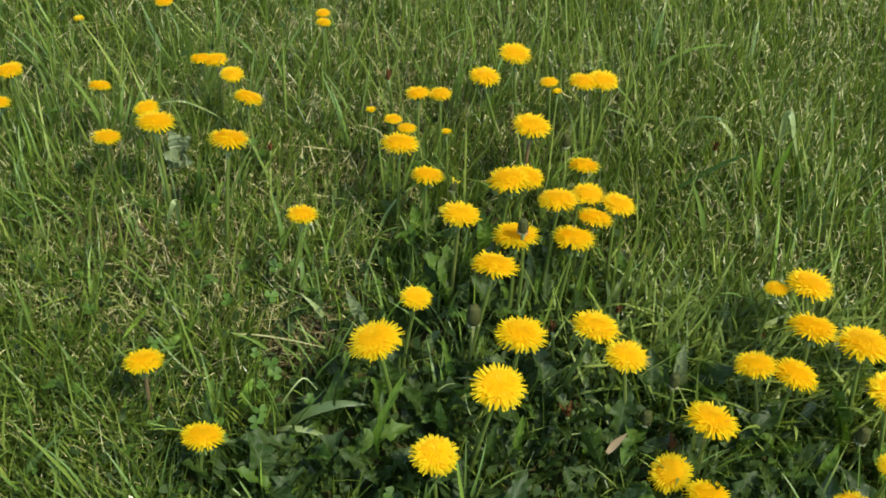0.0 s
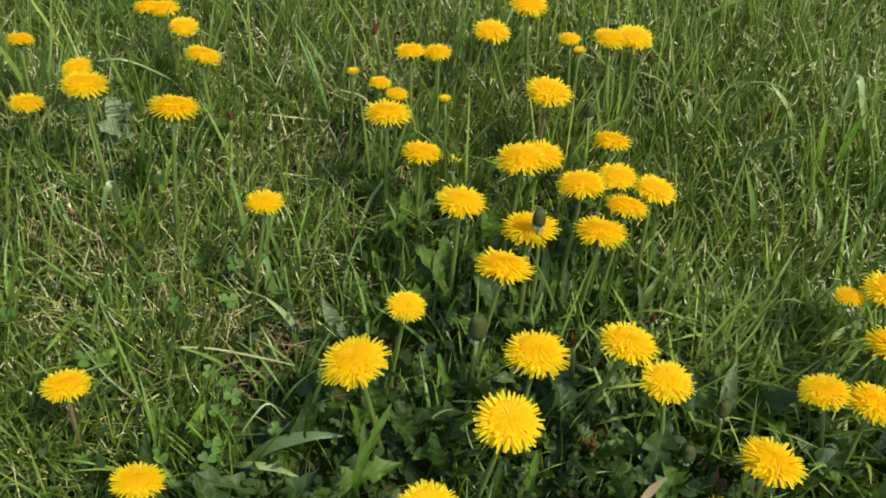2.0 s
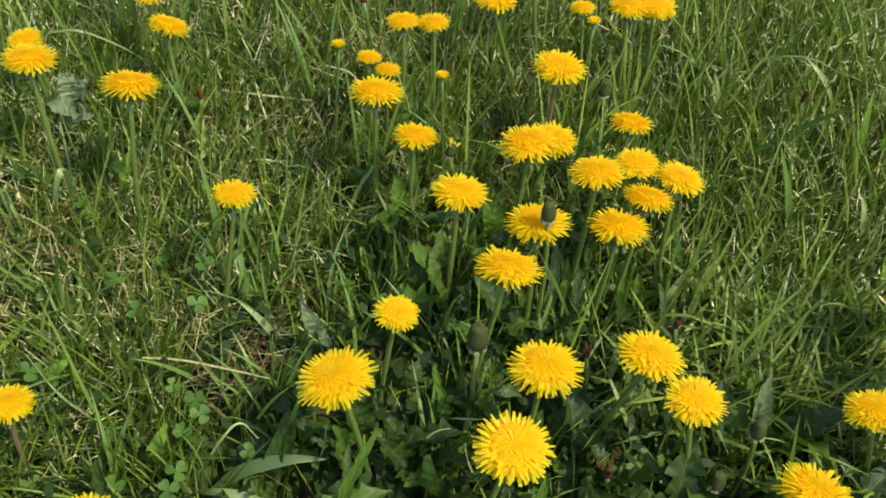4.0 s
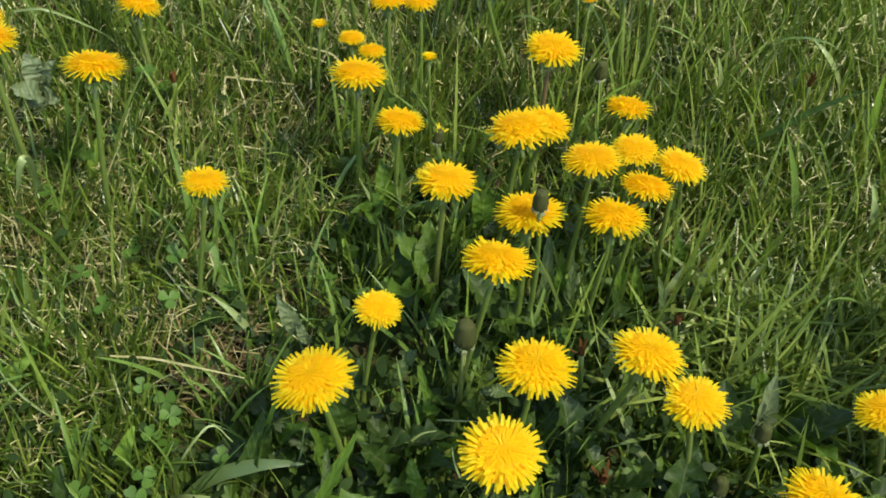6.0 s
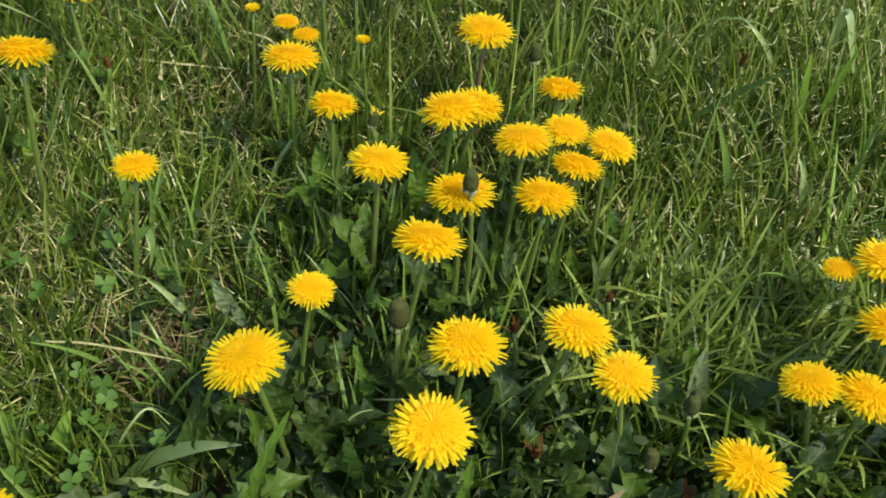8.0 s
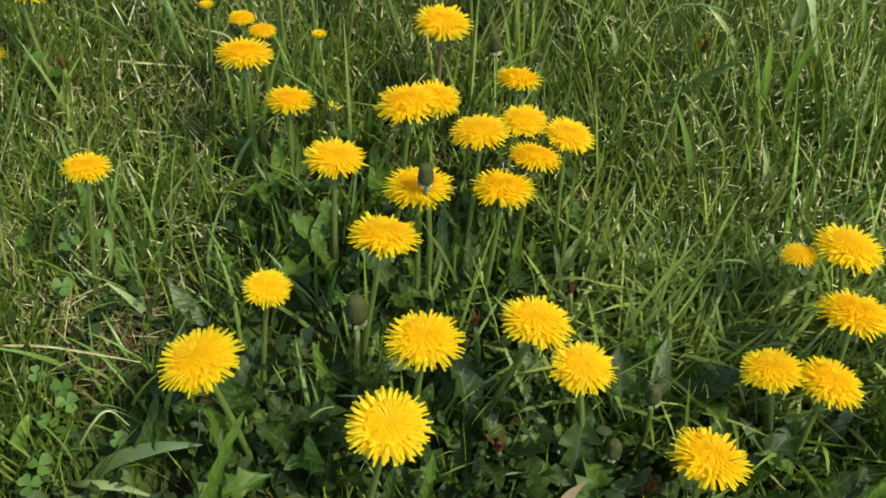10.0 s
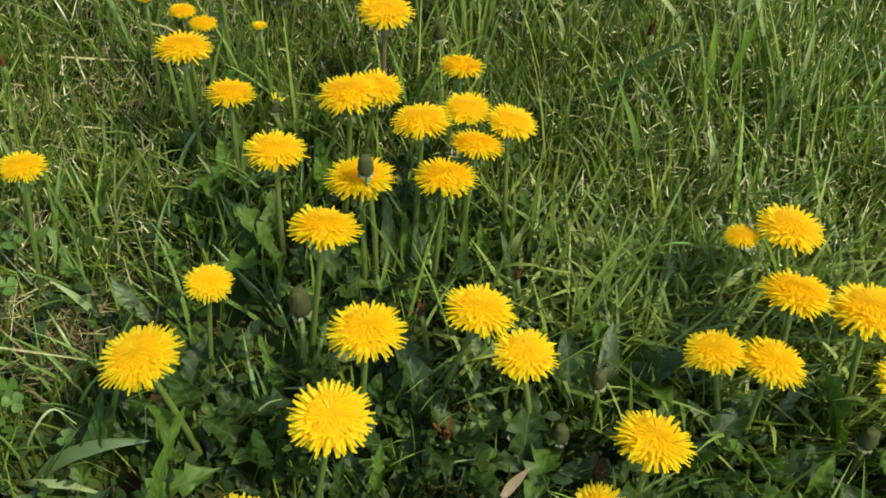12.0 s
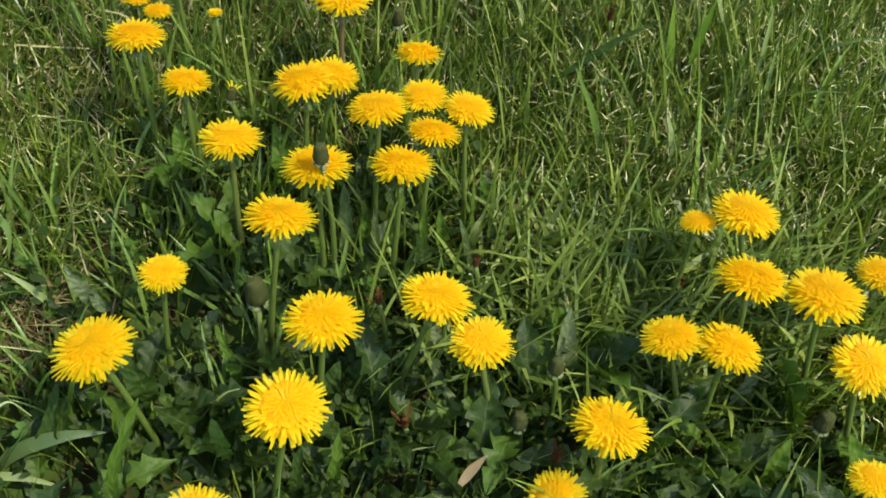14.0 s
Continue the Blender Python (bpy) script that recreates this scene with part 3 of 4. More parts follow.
dandelion(-0.421, 0.088, 0.211, 2.3, (-0.05, 0.18), (0.004, -0.002))
dandelion(-0.296, 0.239, 0.236, 2, (-0.05, 0.11), (0.005, -0.005))
dandelion(-0.134, 0.244, 0.227, 1.6, (-0.03, 0.14), (0.006, -0.000))
dandelion(-0.132, 0.231, 0.224, 1.6, (0.06, 0.15), (0.000, -0.008))
dandelion(-0.373, 0.202, 0.233, 1.2, (-0.01, 0.12), (0.009, 0.002), half=True)
dandelion(0.414, -0.07, 0.121, 3.5, (0.09, 0.30), (-0.012, -0.004))


# ---- leaf rosettes of the dandelions ----
def leaf_mesh(seed, mat):
    """A jagged dandelion leaf of length 1 along x that arches down, folded along its midrib."""
    r = random.Random(seed)
    lobes, verts, faces = r.choice((6, 7, 8)), [], []
    n, wide, notch = 44, r.uniform(0.10, 0.14), r.uniform(0.3, 0.62)
    a0, a1 = r.uniform(40, 82), r.uniform(-30, 48)
    p, wave = Vector((0, 0, 0)), r.uniform(0, 6)
    for i in range(n + 1):
        s = i / n
        a = radians(a0 + (a1 - a0) * s)
        d = Vector((math.cos(a), 0, math.sin(a)))
        if i:
            p = p + d / n
        env = (0.14 + 0.86 * min(1, max(0, (s - 0.08) / 0.6))) * min(1, (1.002 - s) / 0.22) ** 0.8
        row = []
        for sgn in (-1, 1):
            f = (s * lobes + (0.25 if sgn > 0 else 0) + 0.15 * math.sin(5 * s + wave)) % 1.0
            tooth = notch + (1 - notch) * (1 - f) ** 0.9 if s < 0.86 else 0.8
            row.append(max(0.006, wide * env * tooth))
        nrm = Vector((-math.sin(a), 0, math.cos(a)))
        ripple = 0.024 * math.sin(s * 26 + wave) + 0.012 * math.sin(s * 61 + 2 * wave)
        verts.extend((p + Vector((0, -row[0], 0)) + nrm * (0.55 * row[0] + ripple), p + Vector((0, -row[0] * 0.5, 0)) + nrm * (0.12 * row[0] + 0.012),
                      p - nrm * 0.006, p + Vector((0, row[1] * 0.5, 0)) + nrm * (0.12 * row[1] + 0.012), p + Vector((0, row[1], 0)) + nrm * (0.55 * row[1] - ripple)))
    for i in range(n):
        for k in range(4):
            a = i * 5 + k
            faces.append((a, a + 1, a + 6, a + 5))
    return leaf_map(mesh_from("leaf", verts, faces, mat), 5)


LEAVES = [leaf_mesh(k, M_LEAF) for k in range(9)]
YOUNG_LIT_LEAVES = [leaf_mesh(30 + k, M_LEAF_YOUNG_LIT) for k in range(5)]

ROSETTES = []


def rosette(x, y, count, size, steep=10, label="jagged dark green dandelion leaves spreading from the ground", kinds=LEAVES):
    top = empty("dandelion_rosette", (x, y, float(ground_z(x, y)) - 0.003))
    turn = pick.uniform(0, 360)
    for i in range(count):
        az = turn + 360 * i / count + pick.uniform(-22, 22)
        m = pose(0, 0, 0, 0, 0, az) @ pose(0.004, 0, 0, pick.uniform(-28, 28), -pick.uniform(-8, 22) - steep, 0) @ Matrix.Scale(size * pick.uniform(0.65, 1.3), 4)
        part("leaf", pick.choice(YOUNG_LIT_LEAVES if pick.random() < 0.2 else kinds), top, "", m)
    ROSETTES.append(top)
    return tagged(top, label, "leaves", "leaf rosettes under the flowers")


rosette(0.213, -0.085, 6, 0.085)
rosette(0.02, -0.16, 8, 0.082)
rosette(0.1, -0.11, 8, 0.082)
rosette(0.16, -0.16, 8, 0.082)
rosette(0.3, -0.13, 8, 0.082)
rosette(0.24, -0.19, 8, 0.082)
rosette(0.38, -0.12, 8, 0.082)
rosette(-0.05, -0.11, 8, 0.074)
rosette(0.07, -0.02, 8, 0.077)
rosette(0.14, 0.02, 8, 0.077)
rosette(0.01, 0.0, 7, 0.074, kinds=YOUNG_LIT_LEAVES)
rosette(0.04, -0.23, 8, 0.077)
rosette(0.19, -0.24, 8, 0.077)
rosette(0.34, -0.22, 8, 0.077)
rosette(-0.26, 0.06, 5, 0.06, kinds=YOUNG_LIT_LEAVES)
rosette(-0.07, -0.2, 7, 0.074)
rosette(0.12, -0.2, 8, 0.077)
rosette(-0.03, 0.06, 6, 0.07, kinds=YOUNG_LIT_LEAVES)
rosette(0.06, -0.08, 8, 0.077)
rosette(0.42, -0.2, 7, 0.077)
rosette(0.0, -0.11, 8, 0.077)
rosette(0.08, -0.16, 8, 0.082)
rosette(0.2, -0.1, 8, 0.077)
rosette(-0.1, -0.17, 7, 0.081)
rosette(-0.17, -0.2, 6, 0.081)
rosette(-0.15, -0.25, 7, 0.081)
rosette(-0.06, -0.25, 7, 0.081)
rosette(-0.12, -0.22, 7, 0.081)
rosette(-0.03, -0.17, 7, 0.081)
rosette(0.26, -0.14, 8, 0.077)
# Upright leaves whose lighter colour stands in for sunlight.
LIT_LEAF_SPOTS = [(-0.053, -0.121, 0.075), (-0.085, -0.10, 0.06), (0.004, -0.107, 0.08), (0.003, -0.077, 0.06), (0.074, -0.132, 0.07), (0.232, -0.055, 0.085),
               (0.293, -0.095, 0.07), (0.322, -0.133, 0.075), (0.258, -0.087, 0.06), (-0.042, 0.107, 0.06), (0.024, 0.10, 0.065), (-0.111, -0.027, 0.055)]
for x, y, size in LIT_LEAF_SPOTS:
    rosette(x, y, 4, size * 0.85, steep=22, label="few upright jagged dandelion leaves coloured bright as sunlit", kinds=YOUNG_LIT_LEAVES)



def broad_leaf(foot, tip, width, mat, teeth, label):
    """A single leaf from its foot to its tip, bowed and cupped, with a toothed or a smooth edge; it belongs to the rosette that it grows from."""
    a, b = Vector(foot), Vector(tip)
    span = b - a
    side = span.cross(Vector((0, -0.6, 0.8))).normalized()
    up = side.cross(span).normalized()
    wave, curl, swing = pick.uniform(0, 6), pick.uniform(0.25, 0.6), pick.uniform(-0.12, 0.12)
    lobes, n, verts, faces = pick.choice((4, 5, 6)), 36, [], []
    for i in range(n + 1):
        s = i / n
        p = a + span * s + up * (0.16 * span.length * math.sin(math.pi * s)) + side * (swing * span.length * math.sin(math.pi * s))
        env = (0.2 + 0.8 * min(1, s / 0.55) ** 1.2) * min(1, (1.004 - s) / (0.24 if teeth else 0.4)) ** 0.6
        row = []
        for sgn in (-1, 1):
            f = (s * lobes + (0.3 if sgn > 0 else 0) + 0.2 * math.sin(6 * s + wave)) % 1.0
            row.append(max(0.0004, 0.5 * width * env * (0.5 + 0.5 * (1 - f) if teeth and s < 0.88 else 1.0)))
        ripple = width * (0.10 * math.sin(s * 15 + wave) + 0.05 * math.sin(s * 41 + 2 * wave))
        for k in (-1, -0.5, 0, 0.5, 1):
            w = row[0] if k < 0 else row[1]
            verts.append(p + side * k * w + up * (curl * w * k * k + ripple * k * abs(k) + (0.05 * width * math.sin(s * 37 + wave + k) if abs(k) == 0.5 else 0)))
    for i in range(n):
        for k in range(4):
            q = i * 5 + k
            faces.append((q, q + 1, q + 6, q + 5))
    near_by = [r for r in ROSETTES if (r.location.xy - a.xy).length < 0.05]
    if near_by:
        top = min(near_by, key=lambda r: (r.location.xy - a.xy).length)
        return part("leaf", leaf_map(mesh_from("leaf", [v - top.location for v in verts], faces, mat), 5), top, label)
    return tagged(new("broad_leaf", leaf_map(mesh_from("broad_leaf", verts, faces, mat), 5)), label, "leaf")


broad_leaf((0.224, -0.073, 0.011), (0.222, -0.069, 0.091), 0.0158, M_LEAF_PALE, 0, "folded dandelion leaf standing up, grey sheen in its colour")
broad_leaf((0.005, -0.085, 0.020), (0.003, -0.079, 0.096), 0.0092, M_LEAF_FRESH, 1, "bright green upright leaf")
broad_leaf((0.008, -0.133, 0.021), (0.001, -0.129, 0.070), 0.0118, M_LEAF_FRESH, 1, "fresh green leaf among the stems")
broad_leaf((-0.043, -0.100, 0.039), (-0.052, -0.096, 0.095), 0.0176, M_LEAF_DARK, 0, "broad dark green leaf under the flower")
broad_leaf((-0.041, -0.158, 0.011), (-0.026, -0.154, 0.137), 0.0088, M_LEAF_FRESH, 1, "long green dandelion leaf with fine teeth")
broad_leaf((-0.046, -0.140, 0.037), (-0.046, -0.136, 0.089), 0.0069, M_LEAF_SHEEN, 1, "jagged pale-edged leaf among the stems")
broad_leaf((-0.019, -0.060, 0.031), (0.001, -0.056, 0.081), 0.0124, M_LEAF_SHEEN, 1, "puckered grey-green leaf among the stems")
broad_leaf((0.064, -0.068, 0.051), (0.041, -0.072, 0.060), 0.0095, M_LEAF_SHEEN, 0, "pale grey-green leaf lying flat")
broad_leaf((0.080, -0.092, 0.019), (0.109, -0.072, 0.066), 0.0181, M_LEAF_DARK, 1, "large dark green dandelion leaf")
broad_leaf((0.149, -0.057, 0.020), (0.132, -0.056, 0.064), 0.0125, M_LEAF_PALE, 0, "grey-green leaf among the stems")
broad_leaf((0.152, -0.090, 0.015), (0.138, -0.084, 0.050), 0.0110, M_LEAF_SHEEN, 1, "lobed grey-green leaf among the stems")
broad_leaf((0.108, -0.124, 0.003), (0.106, -0.120, 0.049), 0.0128, M_LEAF_SHEEN, 0, "rounded pale green leaf")
broad_leaf((0.134, -0.138, 0.002), (0.148, -0.134, 0.047), 0.0128, M_LEAF_FRESH, 1, "fresh green leaf low down")
broad_leaf((0.069, -0.142, -0.009), (0.077, -0.138, 0.066), 0.0096, M_LEAF_FRESH, 1, "jagged green upright leaf")
broad_leaf((0.294, -0.108, 0.028), (0.270, -0.105, 0.055), 0.0096, M_LEAF_PALE, 0, "grey-green leaf bent over")
broad_leaf((0.342, -0.094, -0.001), (0.349, -0.090, 0.045), 0.0133, M_LEAF_PALE, 1, "pale jagged leaf among the stems")
broad_leaf((0.401, -0.147, -0.026), (0.394, -0.143, 0.051), 0.0176, M_LEAF_FRESH, 1, "bright green toothed leaf")
broad_leaf((0.032, -0.077, 0.030), (0.028, -0.073, 0.073), 0.0058, M_LEAF_FRESH, 0, "narrow bright green leaf")
broad_leaf((0.230, -0.142, 0.003), (0.213, -0.135, 0.027), 0.0110, M_LEAF_SHEEN, 1, "grey-green leaf among the stems")
broad_leaf((0.108, -0.095, 0.030), (0.084, -0.104, 0.027), 0.0148, M_LEAF_DARK, 1, "dark green leaf spreading flat")
broad_leaf((-0.114, -0.121, 0.018), (-0.085, -0.117, 0.095), 0.0130, M_LEAF_DARK, 0, "broad leaf with shade put into its dark colour")
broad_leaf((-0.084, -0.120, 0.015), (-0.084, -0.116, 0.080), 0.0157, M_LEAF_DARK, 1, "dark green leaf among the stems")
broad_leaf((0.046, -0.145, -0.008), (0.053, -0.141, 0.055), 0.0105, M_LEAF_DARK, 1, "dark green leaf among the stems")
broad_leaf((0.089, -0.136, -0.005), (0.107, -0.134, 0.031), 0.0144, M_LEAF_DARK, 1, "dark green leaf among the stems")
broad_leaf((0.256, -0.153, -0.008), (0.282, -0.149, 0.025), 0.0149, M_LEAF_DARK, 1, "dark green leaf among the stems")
broad_leaf((0.061, -0.091, 0.027), (0.076, -0.086, 0.063), 0.0144, M_LEAF_DARK, 0, "dark green leaf among the stems")
broad_leaf((0.247, -0.078, 0.030), (0.266, -0.077, 0.059), 0.0128, M_LEAF_DARK, 1, "dark green leaf among the stems")
broad_leaf((0.183, -0.078, 0.026), (0.178, -0.099, 0.024), 0.0090, M_LEAF_SHEEN, 0, "small grey-green leaf among the stems")
broad_leaf((0.126, -0.058, 0.033), (0.108, -0.076, 0.046), 0.0148, M_LEAF_DARK, 1, "dark green leaf among the stems")
broad_leaf((-0.258, 0.092, 0.153), (-0.265, 0.093, 0.182), 0.0178, M_LEAF_PALE, 0, "pale matte rounded weed leaf")
broad_leaf((-0.259, 0.087, 0.152), (-0.269, 0.067, 0.173), 0.0166, M_LEAF_PALE, 0, "pale matte rounded weed leaf")
broad_leaf((-0.259, 0.086, 0.147), (-0.243, 0.077, 0.158), 0.0159, M_LEAF_PALE, 0, "pale matte rounded weed leaf")
broad_leaf((-0.261, 0.085, 0.147), (-0.264, 0.067, 0.156), 0.0150, M_LEAF_PALE, 0, "pale matte rounded weed leaf")
broad_leaf((-0.256, 0.092, 0.153), (-0.246, 0.092, 0.178), 0.0132, M_LEAF_PALE, 0, "pale matte rounded weed leaf")
broad_leaf((-0.228, 0.058, 0.089), (-0.213, 0.062, 0.149), 0.0069, M_LIME, 0, "lime green upright leaf")
broad_leaf((-0.211, -0.128, 0.036), (-0.195, -0.124, 0.080), 0.0102, M_CLOVER_LIGHT, 0, "rounded light green weed leaf")
broad_leaf((-0.174, -0.128, 0.039), (-0.161, -0.124, 0.083), 0.0116, M_LIME, 0, "light green leaf among the stems")
broad_leaf((-0.251, -0.086, 0.058), (-0.230, -0.085, 0.093), 0.0137, M_LIME, 0, "light green rounded leaf")
broad_leaf((-0.119, -0.116, 0.039), (-0.111, -0.126, 0.038), 0.0104, M_CLOVER_LIGHT, 0, "crumpled light green leaf")
broad_leaf((0.314, 0.068, 0.074), (0.305, 0.072, 0.124), 0.0053, M_PALE, 0, "pale upright leaf among the stems")
broad_leaf((0.390, 0.061, 0.047), (0.392, 0.065, 0.093), 0.0094, M_LIME, 0, "lime green leaf among the stems")
broad_leaf((0.200, 0.026, 0.036), (0.205, 0.028, 0.067), 0.0120, M_CLOVER_LIGHT, 0, "rounded green leaf among the stems")
broad_leaf((0.180, 0.044, 0.052), (0.175, 0.048, 0.090), 0.0111, M_CLOVER_LIGHT, 0, "rounded green leaf among the stems")

broad_leaf((-0.016, 0.061, 0.085), (-0.031, 0.065, 0.130), 0.0140, M_LEAF_FRESH, 0, "fresh green leaf beside the stem")
broad_leaf((0.034, 0.052, 0.076), (0.035, 0.056, 0.133), 0.0160, M_LEAF_FRESH, 0, "broad green leaf behind the flower")
broad_leaf((-0.017, 0.010, 0.054), (-0.005, 0.014, 0.111), 0.0135, M_LEAF_DARK, 0, "dark folded dandelion leaf standing")
broad_leaf((0.009, 0.007, 0.065), (-0.000, 0.007, 0.091), 0.0084, M_LEAF_PALE, 0, "pale green small leaf edge")
broad_leaf((-0.020, -0.003, 0.059), (-0.021, -0.001, 0.086), 0.0114, M_LEAF_FRESH, 0, "light green rounded leaf low down")
broad_leaf((-0.048, 0.026, 0.070), (-0.053, 0.022, 0.096), 0.0085, M_LIME, 0, "small light green oval leaf")
broad_leaf((0.090, 0.013, 0.042), (0.093, 0.017, 0.101), 0.0083, M_LEAF_FRESH, 0, "upright olive green leaf between the stems")
broad_leaf((0.107, 0.008, 0.037), (0.101, 0.012, 0.102), 0.0068, M_LEAF_SHEEN, 0, "upright grey-green leaf between the stems")
broad_leaf((0.127, 0.013, 0.038), (0.133, 0.017, 0.101), 0.0083, M_LEAF_FRESH, 1, "upright toothed green leaf between the stems")
broad_leaf((0.149, 0.013, 0.038), (0.144, 0.017, 0.089), 0.0100, M_LEAF_FRESH, 0, "upright olive green leaf between the stems")
broad_leaf((0.159, -0.001, 0.034), (0.157, 0.003, 0.095), 0.0076, M_LEAF_SHEEN, 0, "upright grey-green leaf between the stems")
broad_leaf((0.076, 0.002, 0.043), (0.082, 0.006, 0.127), 0.0109, M_LEAF_SHEEN, 1, "tall toothed green leaf between the stems")
broad_leaf((0.120, 0.020, 0.040), (0.114, 0.024, 0.087), 0.0077, M_LEAF_DARK, 0, "upright dark leaf between the stems")
broad_leaf((0.064, 0.002, 0.047), (0.055, 0.006, 0.090), 0.0091, M_LEAF_FRESH, 1, "upright toothed green leaf between the stems")
broad_leaf((0.014, -0.002, 0.051), (0.025, 0.002, 0.088), 0.0098, M_LEAF_SHEEN, 1, "grey-green toothed leaf under the flower")
broad_leaf((0.044, 0.048, 0.072), (0.050, 0.052, 0.099), 0.0086, M_LEAF_PALE, 0, "small pale leaf under the flower")
broad_leaf((0.096, 0.055, 0.064), (0.088, 0.059, 0.094), 0.0095, M_LEAF_SHEEN, 0, "grey-green leaf under the flower")
broad_leaf((0.176, 0.062, 0.056), (0.182, 0.057, 0.086), 0.0105, M_LEAF_PALE, 0, "pale green leaf beside the stems")
broad_leaf((0.173, 0.046, 0.044), (0.182, 0.050, 0.076), 0.0113, M_LEAF_SHEEN, 0, "rounded grey-green leaf in the grass")
broad_leaf((0.276, -0.064, 0.026), (0.254, -0.081, 0.051), 0.0091, M_LEAF_PALE, 0, "pale grey leaf lying flat")
broad_leaf((0.315, -0.009, 0.034), (0.317, -0.005, 0.074), 0.0113, M_LIME, 0, "lime green broad leaf upright")
broad_leaf((0.284, 0.014, 0.037), (0.283, 0.018, 0.069), 0.0073, M_LIME, 0, "small lime green upright leaf")
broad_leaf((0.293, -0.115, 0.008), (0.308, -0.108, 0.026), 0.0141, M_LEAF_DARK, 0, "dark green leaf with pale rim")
broad_leaf((0.348, -0.145, -0.013), (0.358, -0.139, 0.047), 0.0142, M_LEAF_FRESH, 0, "bright green pointed dandelion leaf tip")
broad_leaf((0.350, -0.147, -0.009), (0.335, -0.141, 0.020), 0.0108, M_LEAF_FRESH, 0, "small bright green leaf lobe")
broad_leaf((0.314, -0.147, -0.021), (0.300, -0.141, 0.027), 0.0108, M_LEAF_FRESH, 1, "fresh green jagged leaf among the stems")
broad_leaf((0.322, -0.147, -0.017), (0.319, -0.141, 0.010), 0.0100, M_LEAF, 1, "green jagged leaf in the shade")
broad_leaf((0.333, -0.118, -0.018), (0.334, -0.112, 0.027), 0.0092, M_LEAF, 1, "green leaf standing by the stem")
broad_leaf((0.422, -0.135, -0.028), (0.399, -0.129, 0.027), 0.0167, M_LEAF_FRESH, 1, "broad bright green leaf behind the flower")
broad_leaf((0.429, -0.140, -0.019), (0.413, -0.134, 0.011), 0.0125, M_LEAF_FRESH, 1, "bright green leaf beside the flower")
broad_leaf((0.279, -0.152, -0.001), (0.303, -0.146, 0.002), 0.0042, M_LEAF_PALE, 0, "narrow pale leaf lying low")
broad_leaf((0.371, -0.147, -0.011), (0.358, -0.141, -0.002), 0.0075, M_LEAF_SHEEN, 0, "small grey-green leaf in the shade")
broad_leaf((0.357, -0.087, 0.011), (0.361, -0.083, 0.045), 0.0096, M_LEAF_SHEEN, 1, "jagged grey-green leaf by the stem")
broad_leaf((0.192, -0.115, 0.009), (0.203, -0.111, 0.042), 0.0125, M_LEAF_DARK, 1, "toothed leaf coloured dark green for shade")

broad_leaf((-0.077, -0.052, 0.084), (-0.083, -0.056, 0.128), 0.0115, M_LEAF_PALE, 0, "rounded pale green weed leaf standing up")
broad_leaf((-0.064, -0.052, 0.077), (-0.073, -0.056, 0.110), 0.0070, M_LEAF_PALE, 0, "oval pale green weed leaf leaning over")


# ---- clover ----
def leaflet_mesh():
    """One heart-shaped leaflet of length 1 along x."""
    outline = [(0.0, 0.05), (0.2, 0.26), (0.45, 0.46), (0.7, 0.52), (0.88, 0.42), (0.98, 0.22)]
    verts, faces = [], []
    for i, (x, w) in enumerate(outline):
        dip = 0.06 if i == 5 else 0
        verts.extend(((x, -w, 0.10 * w), (x - dip, 0, -0.03), (x, w, 0.10 * w)))
    for i in range(5):
        a = 3 * i
        faces.extend(((a, a + 1, a + 4, a + 3), (a + 1, a + 2, a + 5, a + 4)))
    return mesh_from("leaflet", verts, faces, M_CLOVER_LIGHT)


LEAFLET = leaflet_mesh()


def clover_leaf():
    top = empty("clover", (0, 0, 0))
    part("stalk", tube("stalk", [(0, 0, 0), (0.002, 0, 0.02), (0.001, 0.001, 0.045)], [0.0006, 0.0005, 0.0004], M_CLOVER, 5), top)
    for k in range(3):
        part("leaflet", LEAFLET, top, "", pose(0.001, 0.001, 0.045) @ pose(0, 0, 0, 0, 0, 120 * k + 7 * k) @ pose(0, 0, 0, 0, -14 + 6 * k, 0) @ Matrix.Scale(0.0084, 4))
    return tagged(top, "three-lobed green clover leaf on a thin stalk", "clover", "clover leaves among the grass")


def clover_bed():
    first = clover_leaf()
    first.matrix_basis = pose(-0.19, -0.16, float(ground_z(-0.19, -0.16)))
    spots = [(-0.24, -0.13, 0.11, 0.07, 66), (-0.28, 0.10, 0.10, 0.05, 16), (-0.02, -0.19, 0.13, 0.06, 2), (0.22, -0.15, 0.12, 0.07, 4), (-0.05, -0.04, 0.07, 0.04, 6), (0.10, -0.03, 0.10, 0.05, 3)]
    for cx, cy, sx, sy, n in spots:
        for _ in range(n):
            x, y = pick.gauss(cx, sx), pick.gauss(cy, sy)
            k = pick.uniform(0.5, 0.95)
            copy_thing(first, pose(x, y, float(ground_z(x, y)) - 0.003, pick.uniform(-22, 22), pick.uniform(-22, 22), pick.uniform(0, 360)) @ Matrix.Diagonal((k, k, k * pick.uniform(0.9, 1.7), 1)))


clover_bed()


